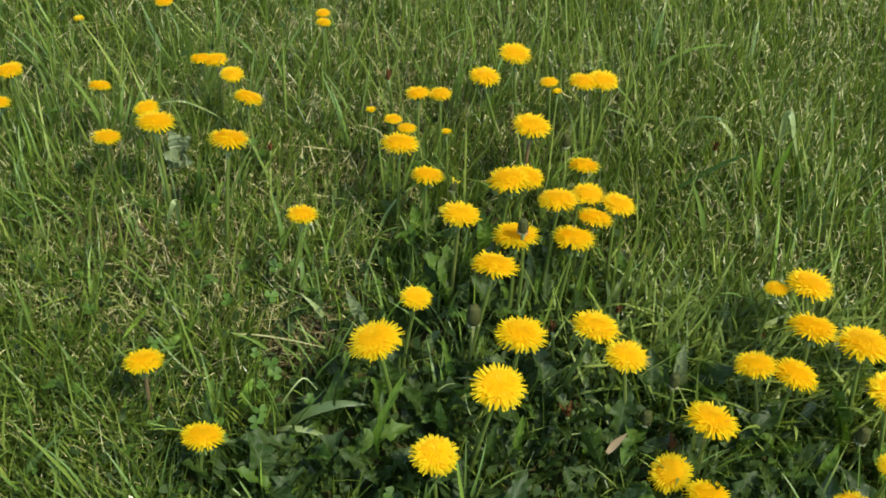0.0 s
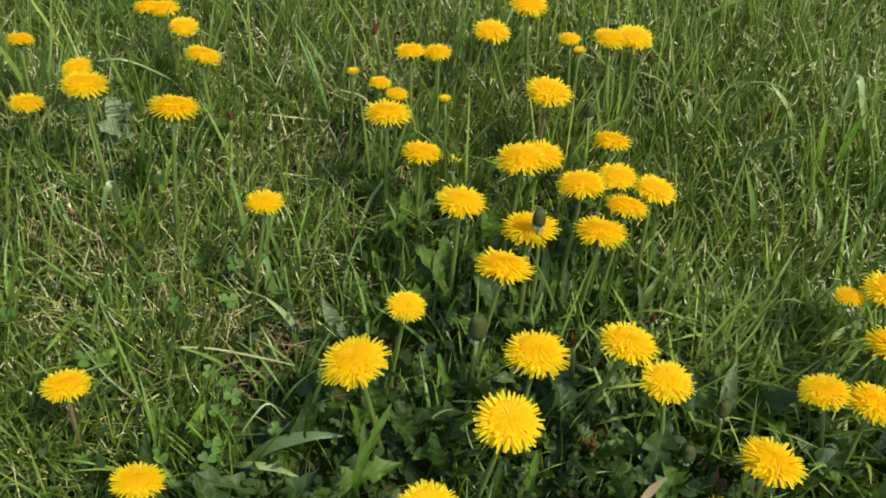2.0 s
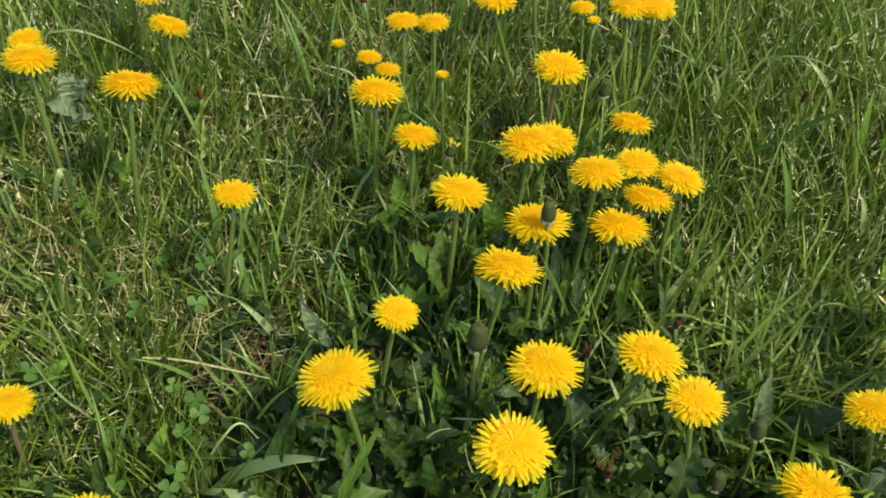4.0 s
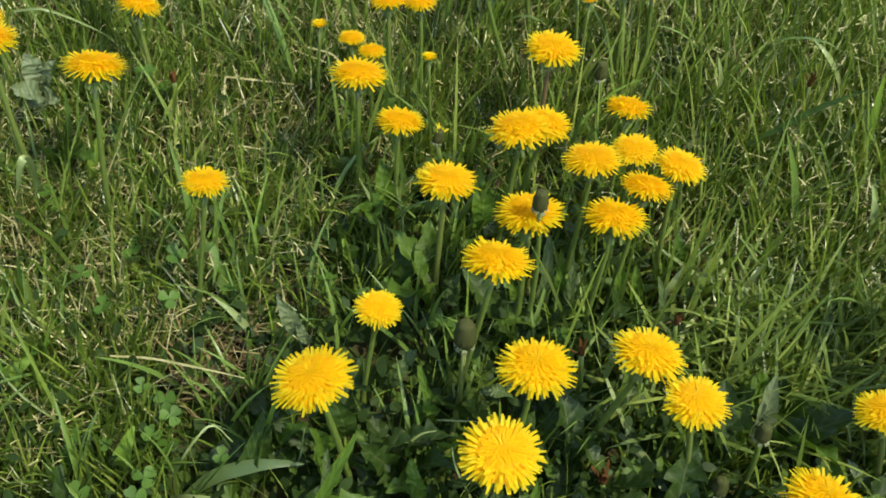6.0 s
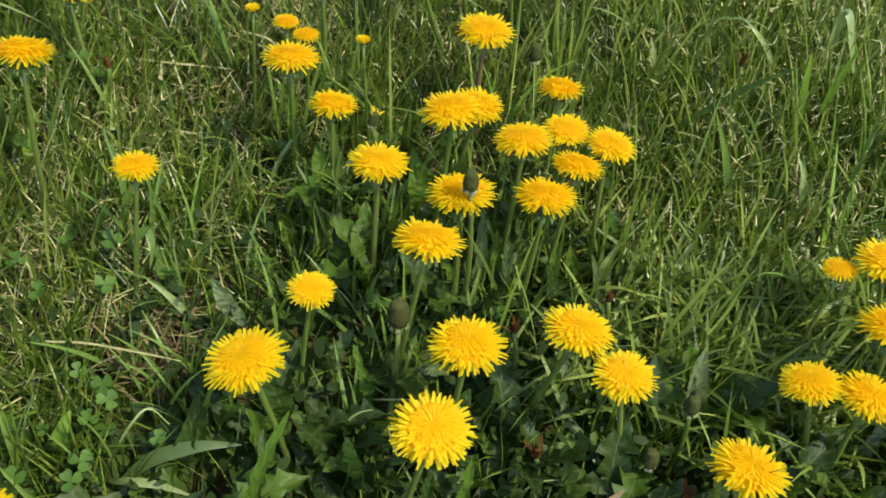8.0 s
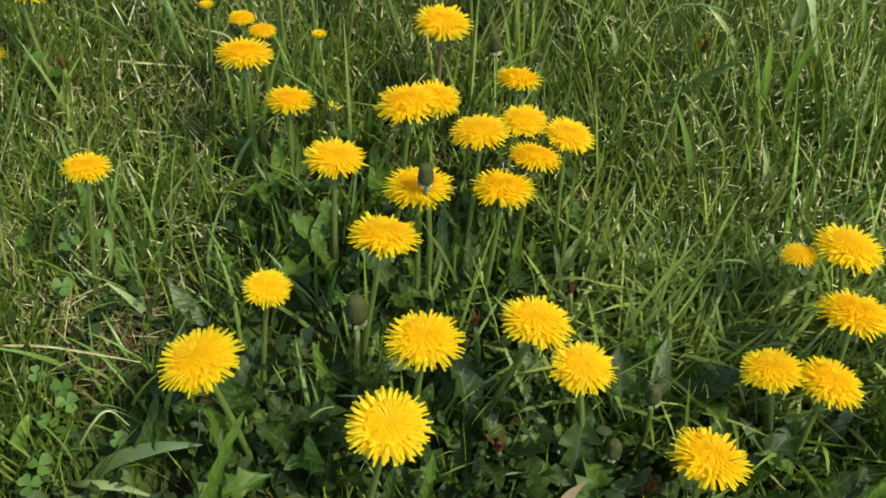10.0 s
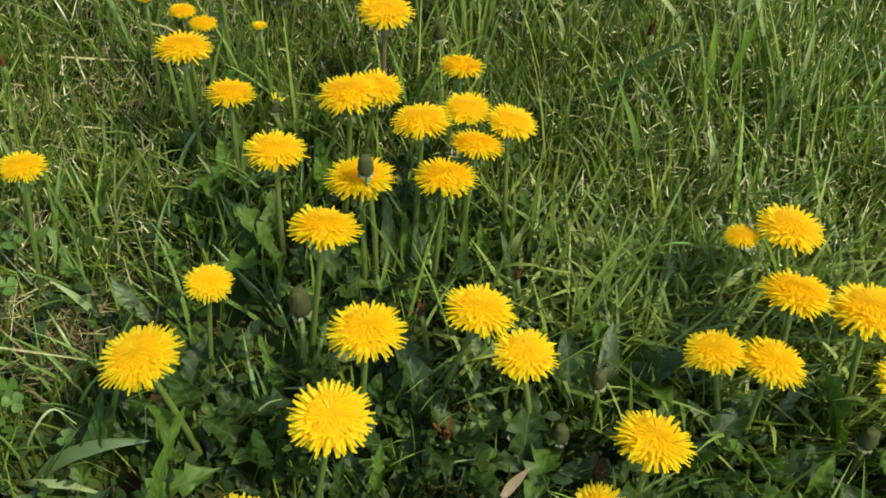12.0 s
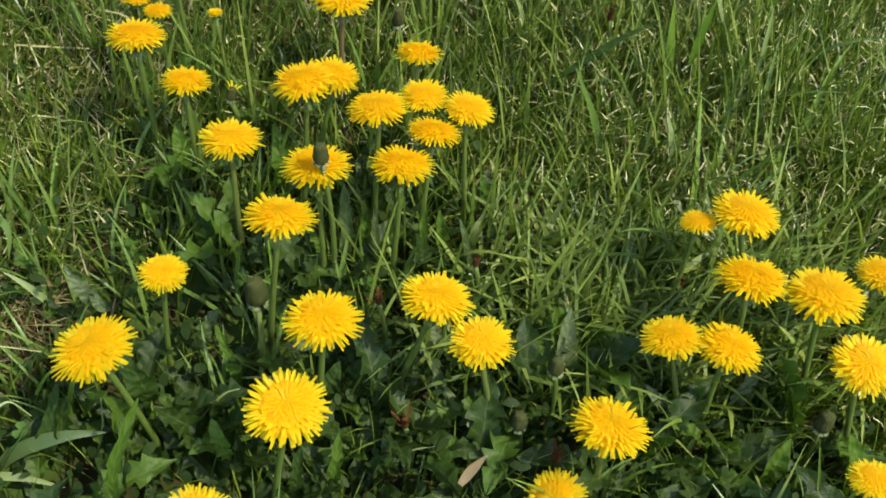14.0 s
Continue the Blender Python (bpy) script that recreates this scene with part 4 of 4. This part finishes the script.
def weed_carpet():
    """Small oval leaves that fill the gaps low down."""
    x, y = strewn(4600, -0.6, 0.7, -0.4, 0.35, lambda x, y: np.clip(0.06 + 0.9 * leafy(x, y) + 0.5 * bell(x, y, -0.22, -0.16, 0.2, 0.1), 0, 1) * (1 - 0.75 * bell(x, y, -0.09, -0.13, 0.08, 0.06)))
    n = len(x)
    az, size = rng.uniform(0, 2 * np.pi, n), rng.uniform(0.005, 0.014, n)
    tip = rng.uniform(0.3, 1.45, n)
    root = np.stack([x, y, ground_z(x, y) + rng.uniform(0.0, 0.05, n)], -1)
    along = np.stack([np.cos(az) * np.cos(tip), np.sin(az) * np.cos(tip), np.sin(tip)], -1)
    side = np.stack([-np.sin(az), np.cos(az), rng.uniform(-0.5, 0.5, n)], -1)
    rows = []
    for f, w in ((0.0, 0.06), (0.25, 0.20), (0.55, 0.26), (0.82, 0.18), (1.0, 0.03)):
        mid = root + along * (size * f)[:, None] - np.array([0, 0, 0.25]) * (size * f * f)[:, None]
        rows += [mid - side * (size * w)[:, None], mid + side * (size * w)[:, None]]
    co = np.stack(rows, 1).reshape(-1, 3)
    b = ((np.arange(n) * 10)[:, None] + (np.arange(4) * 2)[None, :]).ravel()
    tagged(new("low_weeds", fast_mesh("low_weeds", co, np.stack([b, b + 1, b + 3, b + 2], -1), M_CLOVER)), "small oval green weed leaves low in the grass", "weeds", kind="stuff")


weed_carpet()


# ---- buds and withered heads ----
def bud_mesh(seed, brown=False):
    """A shut head: ribbed cup of length 1, pinched at the top, with curled bracts at its foot."""
    r = random.Random(seed)
    verts, faces, n = [], [], 26
    rings = [(0.10, 0.0), (0.24, 0.03), (0.30, 0.15), (0.315, 0.35), (0.30, 0.55), (0.27, 0.72), (0.245, 0.86), (0.21, 0.95), (0.13, 1.0), (0.02, 1.02)]
    for rad, z in rings:
        for k in range(n):
            a = 2 * math.pi * k / n
            q = (0.62 if brown else 1.0) * rad * (1 + (0.12 if k % 2 else -0.08)) * r.uniform(0.95, 1.05)
            verts.append((q * math.cos(a), q * math.sin(a), (0.8 if brown else 1.0) * z + (r.uniform(-0.05, 0.07) if 0.8 < z < 0.98 else 0)))
    for i in range(len(rings) - 1):
        for k in range(n):
            a, b = i * n + k, i * n + (k + 1) % n
            faces.append((a, b, b + n, a + n))
    body = mesh_from("bud_cup", verts, faces, M_WITHER if brown else M_BUD)
    verts, faces = [], []
    if brown:
        floret_strip(verts, faces, 0.0, 0.13, 0.25, r.uniform(0.7, 0.95), r.uniform(50, 70), r.uniform(70, 130), 0.16, 0.25)
        return body, mesh_from("bract", verts, faces, M_WITHER)
    floret_strip(verts, faces, 0.0, 0.20, 0.06, r.uniform(0.22, 0.32), r.uniform(0, 25), r.uniform(-130, -80), 0.17, 0.1)
    return body, mesh_from("bract", verts, faces, M_BRACT)


BUDS, BROWN_BUDS = [bud_mesh(k) for k in range(3)], [bud_mesh(9 + k, True) for k in range(3)]


def bud(x, y, z, tall_cm, tilt=(0.0, 0.0), lean=(0.0, 0.0), brown=False):
    bx, by = x + lean[0], y + lean[1]
    base = Vector((bx, by, float(ground_z(bx, by)) - 0.003))
    top = empty("withered_dandelion" if brown else "dandelion_bud", base)
    k = tall_cm / 100
    normal = Vector((*tilt, 1)).normalized()
    at = Vector((x, y, z)) - base - normal * k * 0.5
    pts = [Vector((0, 0, 0)).lerp(at, f) + Vector((0.004, 0.002, 0)) * math.sin(math.pi * f) for f in (0, 0.2, 0.4, 0.6, 0.8, 1)]
    part("stem", tube("stem", pts, [0.0021, 0.002, 0.0019, 0.0018, 0.0017, 0.0016], M_STEM), top)
    cup, bracts = pick.choice(BROWN_BUDS if brown else BUDS)
    m = Matrix.Translation(at) @ turn_to(normal, pick.uniform(0, 360)) @ Matrix.Scale(k, 4)
    body = part("bud", cup, top, "", m)
    for i in range(9):
        wide = 28 if brown else 14
        part("bract", bracts, body, "", pose(0, 0, 0, 0, pick.uniform(-wide, wide), 40 * i + pick.uniform(-12, 12)))
    return tagged(top, "withered red-brown dandelion head low in grass" if brown else "shut olive-green dandelion bud on a pale stem", "flower bud", "dandelion buds")


def wilted(x, y, z):
    """A nearly spent head: dark cup with a few yellow rays left on one side."""
    top = bud(x, y, z, 1.0, (0.25, 0.1))
    verts, faces = [], []
    for az, up in ((-0.3, 15), (0.1, 5), (0.5, 25), (2.6, 60), (1.6, 70)):
        floret_strip(verts, faces, az, 0.1, 0.55, 0.95, up + 20, up - 15, 0.16, 0.05)
    body = [c for c in top.children if c.name.startswith("bud")][0]
    part("ray", mesh_from("ray", verts, faces, M_PETAL), body, "last yellow rays")
    return tagged(top, "spent dandelion head with few remaining yellow rays", "flower")


# ---- tufts of broader grass, single stalks, twig and dead leaf ----
def blade_mesh(seed):
    """One grass blade of length 1, bent over, folded along its middle."""
    r = random.Random(seed)
    verts, faces, n = [], [], 9
    a0, a1, wide, p, yaw = r.uniform(74, 89), r.uniform(5, 75), r.uniform(0.013, 0.021), Vector((0, 0, 0)), r.uniform(-0.5, 0.5)
    for i in range(n + 1):
        s = i / n
        a = radians(a0 + (a1 - a0) * s ** 1.6)
        d = Vector((math.cos(a) * math.cos(yaw * s), math.cos(a) * math.sin(yaw * s), math.sin(a)))
        if i:
            p = p + d / n
        w = wide * max(0.04, min(1, 0.6 + s * 2) * min(1, (1 - s) / 0.5) ** 0.7)
        nrm = Vector((-math.sin(a), 0, math.cos(a)))
        verts.extend((p + Vector((0, -w, 0)), p - nrm * w * 0.5, p + Vector((0, w, 0))))
    for i in range(n):
        a = 3 * i
        faces.extend(((a, a + 1, a + 4, a + 3), (a + 1, a + 2, a + 5, a + 4)))
    return mesh_from("blade", verts, faces, (M_WIDE, M_WIDE, M_LIME, M_WIDE, M_WIDE)[seed % 5] if seed < 20 else (M_PALE, M_LIGHT)[seed % 2])


BLADES, LIGHT_BLADES = [blade_mesh(k) for k in range(16)], [blade_mesh(20 + k) for k in range(8)]


def add_blade(top, low, high, kinds=BLADES):
    m = pose(pick.uniform(-0.006, 0.006), pick.uniform(-0.006, 0.006), -0.003, pick.uniform(-14, 14), pick.uniform(-16, 16), pick.uniform(0, 360))
    part("blade", pick.choice(kinds), top, "", m @ Matrix.Scale(pick.uniform(low, high), 4))


def tufts(x0, x1, y0, y1, count, low, high, kinds=BLADES, tone="green"):
    for _ in range(count):
        x, y = pick.uniform(x0, x1), pick.uniform(y0, y1)
        if pick.random() < 0.75 * leafy(x, y) - 0.15:
            continue
        top = empty("grass_tuft", (x, y, float(ground_z(x, y))))
        for _ in range(pick.randint(4, 7)):
            add_blade(top, low, high, kinds)
        tagged(top, f"tuft of broad {tone} grass blades bending over", "grass tuft", "broad grass tufts")


tufts(-0.45, 0.0, -0.24, 0.1, 60, 0.05, 0.10)
tufts(-0.5, 0.15, 0.1, 0.45, 34, 0.06, 0.12)
tufts(0.0, 0.45, -0.24, 0.0, 28, 0.05, 0.10)
tufts(-0.2, 0.1, -0.28, -0.06, 10, 0.05, 0.10)
tufts(0.2, 0.46, -0.06, 0.12, 30, 0.05, 0.085)
tufts(0.22, 0.39, -0.08, 0.04, 14, 0.05, 0.085)
tufts(0.19, 0.42, -0.085, 0.03, 46, 0.05, 0.09, LIGHT_BLADES, "pale green")
tufts(-0.09, 0.02, -0.05, 0.06, 16, 0.05, 0.085)
tufts(-0.38, -0.13, -0.25, -0.05, 30, 0.035, 0.065, LIGHT_BLADES, "pale green")
tufts(0.0, 0.2, -0.07, 0.06, 26, 0.055, 0.095)
tufts(0.15, 0.65, -0.02, 0.45, 36, 0.08, 0.15)


def ribbon(name, pts, width, mat, label, category="grass blade", fold=0.25, tip=0.05, base=0.5, turn=0.0):
    """One broad blade along a smooth line through points, folded along its middle, tapering to its tip."""
    p = [Vector(q) for q in pts]
    p = [p[0] * 2 - p[1]] + p + [p[-1] * 2 - p[-2]]
    line = []
    for i in range(1, len(p) - 2):
        for k in range(6):
            f = k / 6
            line.append(0.5 * ((2 * p[i]) + (p[i + 1] - p[i - 1]) * f + (2 * p[i - 1] - 5 * p[i] + 4 * p[i + 1] - p[i + 2]) * f * f + (3 * p[i] - p[i - 1] - 3 * p[i + 1] + p[i + 2]) * f ** 3))
    line.append(p[-2])
    verts, faces, n = [], [], len(line)
    for i, q in enumerate(line):
        f = i / (n - 1)
        d = (line[min(i + 1, n - 1)] - line[max(i - 1, 0)]).normalized()
        side = d.cross(Vector((math.sin(turn), -math.cos(turn), 0.9)))
        side = side.normalized() if side.length > 1e-4 else Vector((1, 0, 0))
        nrm = side.cross(d).normalized()
        w = width * 0.5 * max(tip, min(1, base + (1 - base) * f / 0.3) * min(1, (1 - f) / 0.45) ** 0.7)
        verts.extend((q - side * w, q - nrm * w * fold, q + side * w))
    for i in range(n - 1):
        a = 3 * i
        faces.extend(((a, a + 1, a + 4, a + 3), (a + 1, a + 2, a + 5, a + 4)))
    if name != "grass_tuft":
        return tagged(new(name, mesh_from(name, verts, faces, mat)), label, category)
    foot = Vector((pts[0][0], pts[0][1], float(ground_z(pts[0][0], pts[0][1]))))
    top = empty("grass_tuft", foot)
    part("blade", mesh_from("blade", [v - foot for v in verts], faces, mat), top, label)
    for _ in range(3):
        add_blade(top, 0.055, 0.09)
    return tagged(top, label + " in a small tuft", "grass tuft")


ribbon("grass_tuft", [(-0.140, -0.143, 0.027), (-0.118, -0.139, 0.052), (-0.099, -0.137, 0.063), (-0.080, -0.135, 0.067), (-0.061, -0.131, 0.062)], 0.009, M_WIDE_GREY, "broad arching grey-green grass blade")
ribbon("grass_tuft", [(-0.143, -0.143, 0.035), (-0.127, -0.150, 0.048), (-0.108, -0.152, 0.048), (-0.088, -0.153, 0.036)], 0.0056, M_PALE, "pale green broad blade near the ground")
ribbon("grass_tuft", [(-0.099, -0.044, 0.056), (-0.107, -0.045, 0.078), (-0.116, -0.044, 0.094), (-0.128, -0.041, 0.105)], 0.0050, M_PALE, "pale green slanting grass blade")
ribbon("grass_tuft", [(-0.161, 0.014, 0.048), (-0.148, -0.003, 0.094), (-0.135, -0.006, 0.112), (-0.130, -0.012, 0.106), (-0.133, -0.019, 0.089)], 0.0056, M_WIDE, "green grass blade bent over at its tip")
ribbon("grass_tuft", [(0.353, 0.192, 0.066), (0.351, 0.187, 0.125), (0.347, 0.181, 0.165), (0.350, 0.176, 0.172), (0.358, 0.169, 0.148), (0.370, 0.161, 0.114)], 0.0068, M_PALE, "pale tall grass blade folded at its tip", 'grass blade', 0.25, 0.1, 0.55)
ribbon("grass_tuft", [(0.230, 0.123, 0.107), (0.253, 0.124, 0.126), (0.276, 0.125, 0.145), (0.306, 0.126, 0.163)], 0.0048, M_LEAF_DARK, "dark green long slanting grass blade")
ribbon("grass_tuft", [(0.275, 0.070, 0.053), (0.265, 0.078, 0.085), (0.252, 0.075, 0.125), (0.235, 0.072, 0.166)], 0.0056, M_WIDE, "tall upright green grass blade")
ribbon("grass_tuft", [(0.325, 0.133, 0.093), (0.317, 0.130, 0.133), (0.311, 0.129, 0.174)], 0.0062, M_LIME, "bright lime green broad grass blade")
ribbon("grass_tuft", [(0.333, 0.125, 0.121), (0.333, 0.121, 0.150), (0.335, 0.115, 0.189)], 0.0062, M_LIME, "bright lime green broad grass blade")
ribbon("grass_tuft", [(-0.010, 0.058, 0.059), (-0.016, 0.064, 0.100), (-0.019, 0.061, 0.140), (-0.022, 0.058, 0.159)], 0.0068, M_WIDE, "broad green blade in front of the flower")
ribbon("grass_tuft", [(-0.254, 0.034, 0.084), (-0.251, 0.027, 0.130), (-0.247, 0.020, 0.155), (-0.249, 0.014, 0.159), (-0.256, 0.014, 0.140), (-0.263, 0.019, 0.116)], 0.0052, M_PALE, "pale drooping folded grass blade")
ribbon("grass_tuft", [(0.305, -0.027, 0.019), (0.324, -0.031, 0.047), (0.338, -0.031, 0.076)], 0.0062, M_WIDE, "broad slanting green grass blade")
ribbon("grass_tuft", [(0.214, 0.017, 0.045), (0.222, 0.016, 0.074), (0.228, 0.013, 0.103)], 0.005, M_PALE, "pale green slanting grass blade")
ribbon("grass_tuft", [(-0.258, 0.077, 0.089), (-0.240, 0.068, 0.136), (-0.233, 0.067, 0.175)], 0.0056, M_WIDE, "upright broad green grass blade")
ribbon("grass_tuft", [(-0.035, 0.046, 0.057), (-0.030, 0.042, 0.096), (-0.042, 0.038, 0.136)], 0.0043, M_PALE, "thin pale green grass blade")
ribbon("grass_tuft", [(-0.266, 0.012, 0.065), (-0.275, -0.055, 0.081), (-0.281, -0.094, 0.092)], 0.005, M_LIME, "light green slanting grass blade")
ribbon("grass_tuft", [(-0.173, 0.022, 0.061), (-0.153, 0.021, 0.110), (-0.163, 0.039, 0.164)], 0.005, M_WIDE, "green upright grass blade")
ribbon("grass_tuft", [(0.383, 0.122, 0.087), (0.382, 0.121, 0.137), (0.379, 0.121, 0.177)], 0.0037, M_PALE, "pale tall grass stalk")
ribbon("grass_stalk", [(-0.280, 0.125, 0.191), (-0.256, 0.119, 0.198), (-0.235, 0.130, 0.179), (-0.221, 0.139, 0.160)], 0.0016, M_PALE, "thin bent pale grass stalk", 'grass stalk', 0.5, 0.5, 1.0)
ribbon("grass_tuft", [(0.133, -0.081, 0.036), (0.150, -0.104, 0.038), (0.177, -0.144, 0.018)], 0.0056, M_PALE, "pale green straight blade fallen over")
ribbon("grass_stalk", [(-0.169, 0.147, 0.129), (-0.133, 0.137, 0.134), (-0.100, 0.146, 0.124)], 0.0014, M_STRAW, "thin bent straw stalk", 'grass stalk', 0.5, 0.5, 1.0)
ribbon("grass_tuft", [(0.213, 0.002, 0.035), (0.216, 0.005, 0.058), (0.222, 0.015, 0.072), (0.231, 0.029, 0.081)], 0.0062, M_PALE, "pale green broad slanting grass blade")
ribbon("grass_tuft", [(0.165, 0.013, 0.050), (0.169, 0.010, 0.075), (0.176, 0.016, 0.090)], 0.0048, M_PALE, "pale green slanting grass blade")
ribbon("grass_tuft", [(0.322, 0.199, 0.095), (0.304, 0.186, 0.129), (0.289, 0.182, 0.149), (0.281, 0.193, 0.153)], 0.0040, M_PALE, "pale green curved grass blade")
ribbon("grass_stalk", [(0.327, 0.237, 0.106), (0.328, 0.227, 0.133), (0.331, 0.221, 0.162)], 0.0012, M_STRAW, "bleached straw stalk leaning", "grass stalk", 0.5, 0.5, 1.0)
ribbon("grass_stalk", [(0.309, 0.223, 0.142), (0.324, 0.228, 0.144), (0.339, 0.240, 0.139)], 0.0012, M_STRAW, "bleached straw stalk caught flat", "grass stalk", 0.5, 0.5, 1.0)
ribbon("grass_stalk", [(-0.090, 0.157, 0.150), (-0.067, 0.149, 0.146), (-0.055, 0.138, 0.113)], 0.0012, M_STRAW, "bent bleached straw stalk", "grass stalk", 0.5, 0.5, 1.0)
ribbon("grass_tuft", [(0.221, 0.182, 0.102), (0.212, 0.165, 0.137), (0.205, 0.163, 0.156)], 0.0034, M_PALE, "thin pale upright grass blade")
ribbon("grass_tuft", [(0.277, 0.023, 0.041), (0.282, 0.023, 0.061), (0.289, 0.030, 0.074)], 0.0044, M_LIGHT, "light green slanting grass blade")
ribbon("grass_tuft", [(0.304, -0.013, 0.043), (0.312, -0.018, 0.063), (0.332, -0.012, 0.078)], 0.0062, M_PALE, "pale green broad blade leaning low")
ribbon("grass_stalk", [(-0.017, -0.107, 0.024), (-0.004, -0.109, 0.050), (0.007, -0.107, 0.063), (0.016, -0.106, 0.066)], 0.0015, M_PALE, "thin curved pale grass stalk", "grass stalk", 0.5, 0.5, 1.0)
ribbon("grass_stalk", [(0.003, -0.084, 0.043), (0.020, -0.093, 0.058), (0.048, -0.092, 0.057)], 0.0015, M_PALE, "thin curved pale grass stalk", "grass stalk", 0.5, 0.5, 1.0)
ribbon("grass_stalk", [(0.054, -0.141, -0.002), (0.041, -0.131, 0.026), (0.029, -0.121, 0.050), (0.025, -0.109, 0.063)], 0.0015, M_PALE, "thin curved pale grass stalk", "grass stalk", 0.5, 0.5, 1.0)
ribbon("grass_stalk", [(-0.077, -0.127, 0.022), (-0.066, -0.125, 0.055), (-0.061, -0.122, 0.086)], 0.0015, M_PALE, "thin curved pale grass stalk", "grass stalk", 0.5, 0.5, 1.0)
ribbon("grass_stalk", [(0.205, -0.092, 0.014), (0.187, -0.090, 0.040), (0.172, -0.091, 0.065)], 0.0015, M_PALE, "thin curved pale grass stalk", "grass stalk", 0.5, 0.5, 1.0)
ribbon("grass_stalk", [(0.291, -0.083, 0.012), (0.277, -0.089, 0.051), (0.265, -0.089, 0.078)], 0.0015, M_PALE, "thin curved pale grass stalk", "grass stalk", 0.5, 0.5, 1.0)
ribbon("grass_stalk", [(0.107, -0.134, 0.009), (0.119, -0.137, 0.037), (0.135, -0.138, 0.044)], 0.0015, M_PALE, "thin curved pale grass stalk", "grass stalk", 0.5, 0.5, 1.0)
ribbon("grass_stalk", [(0.078, -0.120, 0.009), (0.072, -0.121, 0.029), (0.062, -0.115, 0.050)], 0.0015, M_PALE, "thin curved pale grass stalk", "grass stalk", 0.5, 0.5, 1.0)
ribbon("grass_stalk", [(0.251, -0.046, 0.044), (0.269, -0.052, 0.055), (0.282, -0.044, 0.048)], 0.0015, M_PALE, "thin curved pale grass stalk", "grass stalk", 0.5, 0.5, 1.0)
ribbon("grass_stalk", [(-0.146, -0.129, 0.034), (-0.127, -0.126, 0.072), (-0.116, -0.119, 0.080), (-0.105, -0.122, 0.068)], 0.0015, M_PALE, "thin curved pale grass stalk", "grass stalk", 0.5, 0.5, 1.0)
ribbon("grass_stalk", [(-0.235, -0.084, 0.063), (-0.246, -0.088, 0.090), (-0.256, -0.085, 0.100)], 0.0015, M_PALE, "thin curved pale grass stalk", "grass stalk", 0.5, 0.5, 1.0)
ribbon("grass_stalk", [(-0.206, -0.110, 0.051), (-0.230, -0.108, 0.083), (-0.255, -0.088, 0.098)], 0.0015, M_PALE, "thin curved pale grass stalk", "grass stalk", 0.5, 0.5, 1.0)
ribbon("grass_stalk", [(-0.150, -0.003, 0.069), (-0.151, -0.016, 0.099), (-0.161, -0.012, 0.115)], 0.0015, M_PALE, "thin curved pale grass stalk", "grass stalk", 0.5, 0.5, 1.0)
ribbon("grass_stalk", [(-0.014, 0.034, 0.067), (-0.013, 0.035, 0.097), (-0.018, 0.039, 0.129)], 0.0015, M_PALE, "thin curved pale grass stalk", "grass stalk", 0.5, 0.5, 1.0)
ribbon("grass_stalk", [(-0.044, 0.223, 0.111), (-0.060, 0.205, 0.153), (-0.070, 0.197, 0.185)], 0.0015, M_PALE, "thin curved pale grass stalk", "grass stalk", 0.5, 0.5, 1.0)
ribbon("dead_twig", [(-0.185, -0.079, 0.089), (-0.160, -0.080, 0.090), (-0.127, -0.087, 0.092), (-0.101, -0.089, 0.087)], 0.0015, M_STRAW, "pale dry straw twig lying on the grass", 'twig', 0.6, 0.4, 0.8)
ribbon("dead_leaf", [(0.146, -0.178, 0.071), (0.153, -0.172, 0.077), (0.162, -0.166, 0.083)], 0.0062, M_DEAD, "curled tan dead leaf", 'dead leaf', 0.5, 0.3, 0.6)
ribbon("dead_leaf", [(0.190, 0.034, 0.060), (0.199, 0.035, 0.065), (0.212, 0.046, 0.061)], 0.01, M_DEAD, "reddish dry leaf on the ground", 'dead leaf', 0.5, 0.2, 0.4)
ribbon("broad_leaf", [(0.298, -0.097, 0.014), (0.278, -0.102, 0.034), (0.264, -0.102, 0.045)], 0.016, M_LEAF_SHEEN, "grey-green leaf lying among the stems", 'leaf', 0.3, 0.2, 0.4)
bud(0.070, -0.019, 0.181, 1.4)
wilted(0.008, 0.072, 0.146)
bud(0.030, -0.076, 0.125, 2.0, lean=(-0.012, -0.03))
bud(0.208, -0.112, 0.091, 1.4)
bud(0.378, -0.136, 0.056, 1.7)
bud(0.116, -0.133, 0.067, 1.2, brown=True)
bud(0.165, -0.034, 0.096, 0.98, brown=True)
bud(0.208, -0.150, 0.050, 1.4, brown=True)
bud(0.102, -0.067, 0.102, 0.9, brown=True)
bud(0.186, -0.132, 0.062, 1.5)
bud(0.120, 0.143, 0.153, 1.4)
bud(-0.172, 0.099, 0.163, 0.85, lean=(-0.02, 0.006), brown=True)
bud(0.278, 0.164, 0.137, 1.0, brown=True)
bud(0.305, -0.032, 0.063, 1.3, brown=True)
bud(-0.063, 0.187, 0.192, 1.0, brown=True)
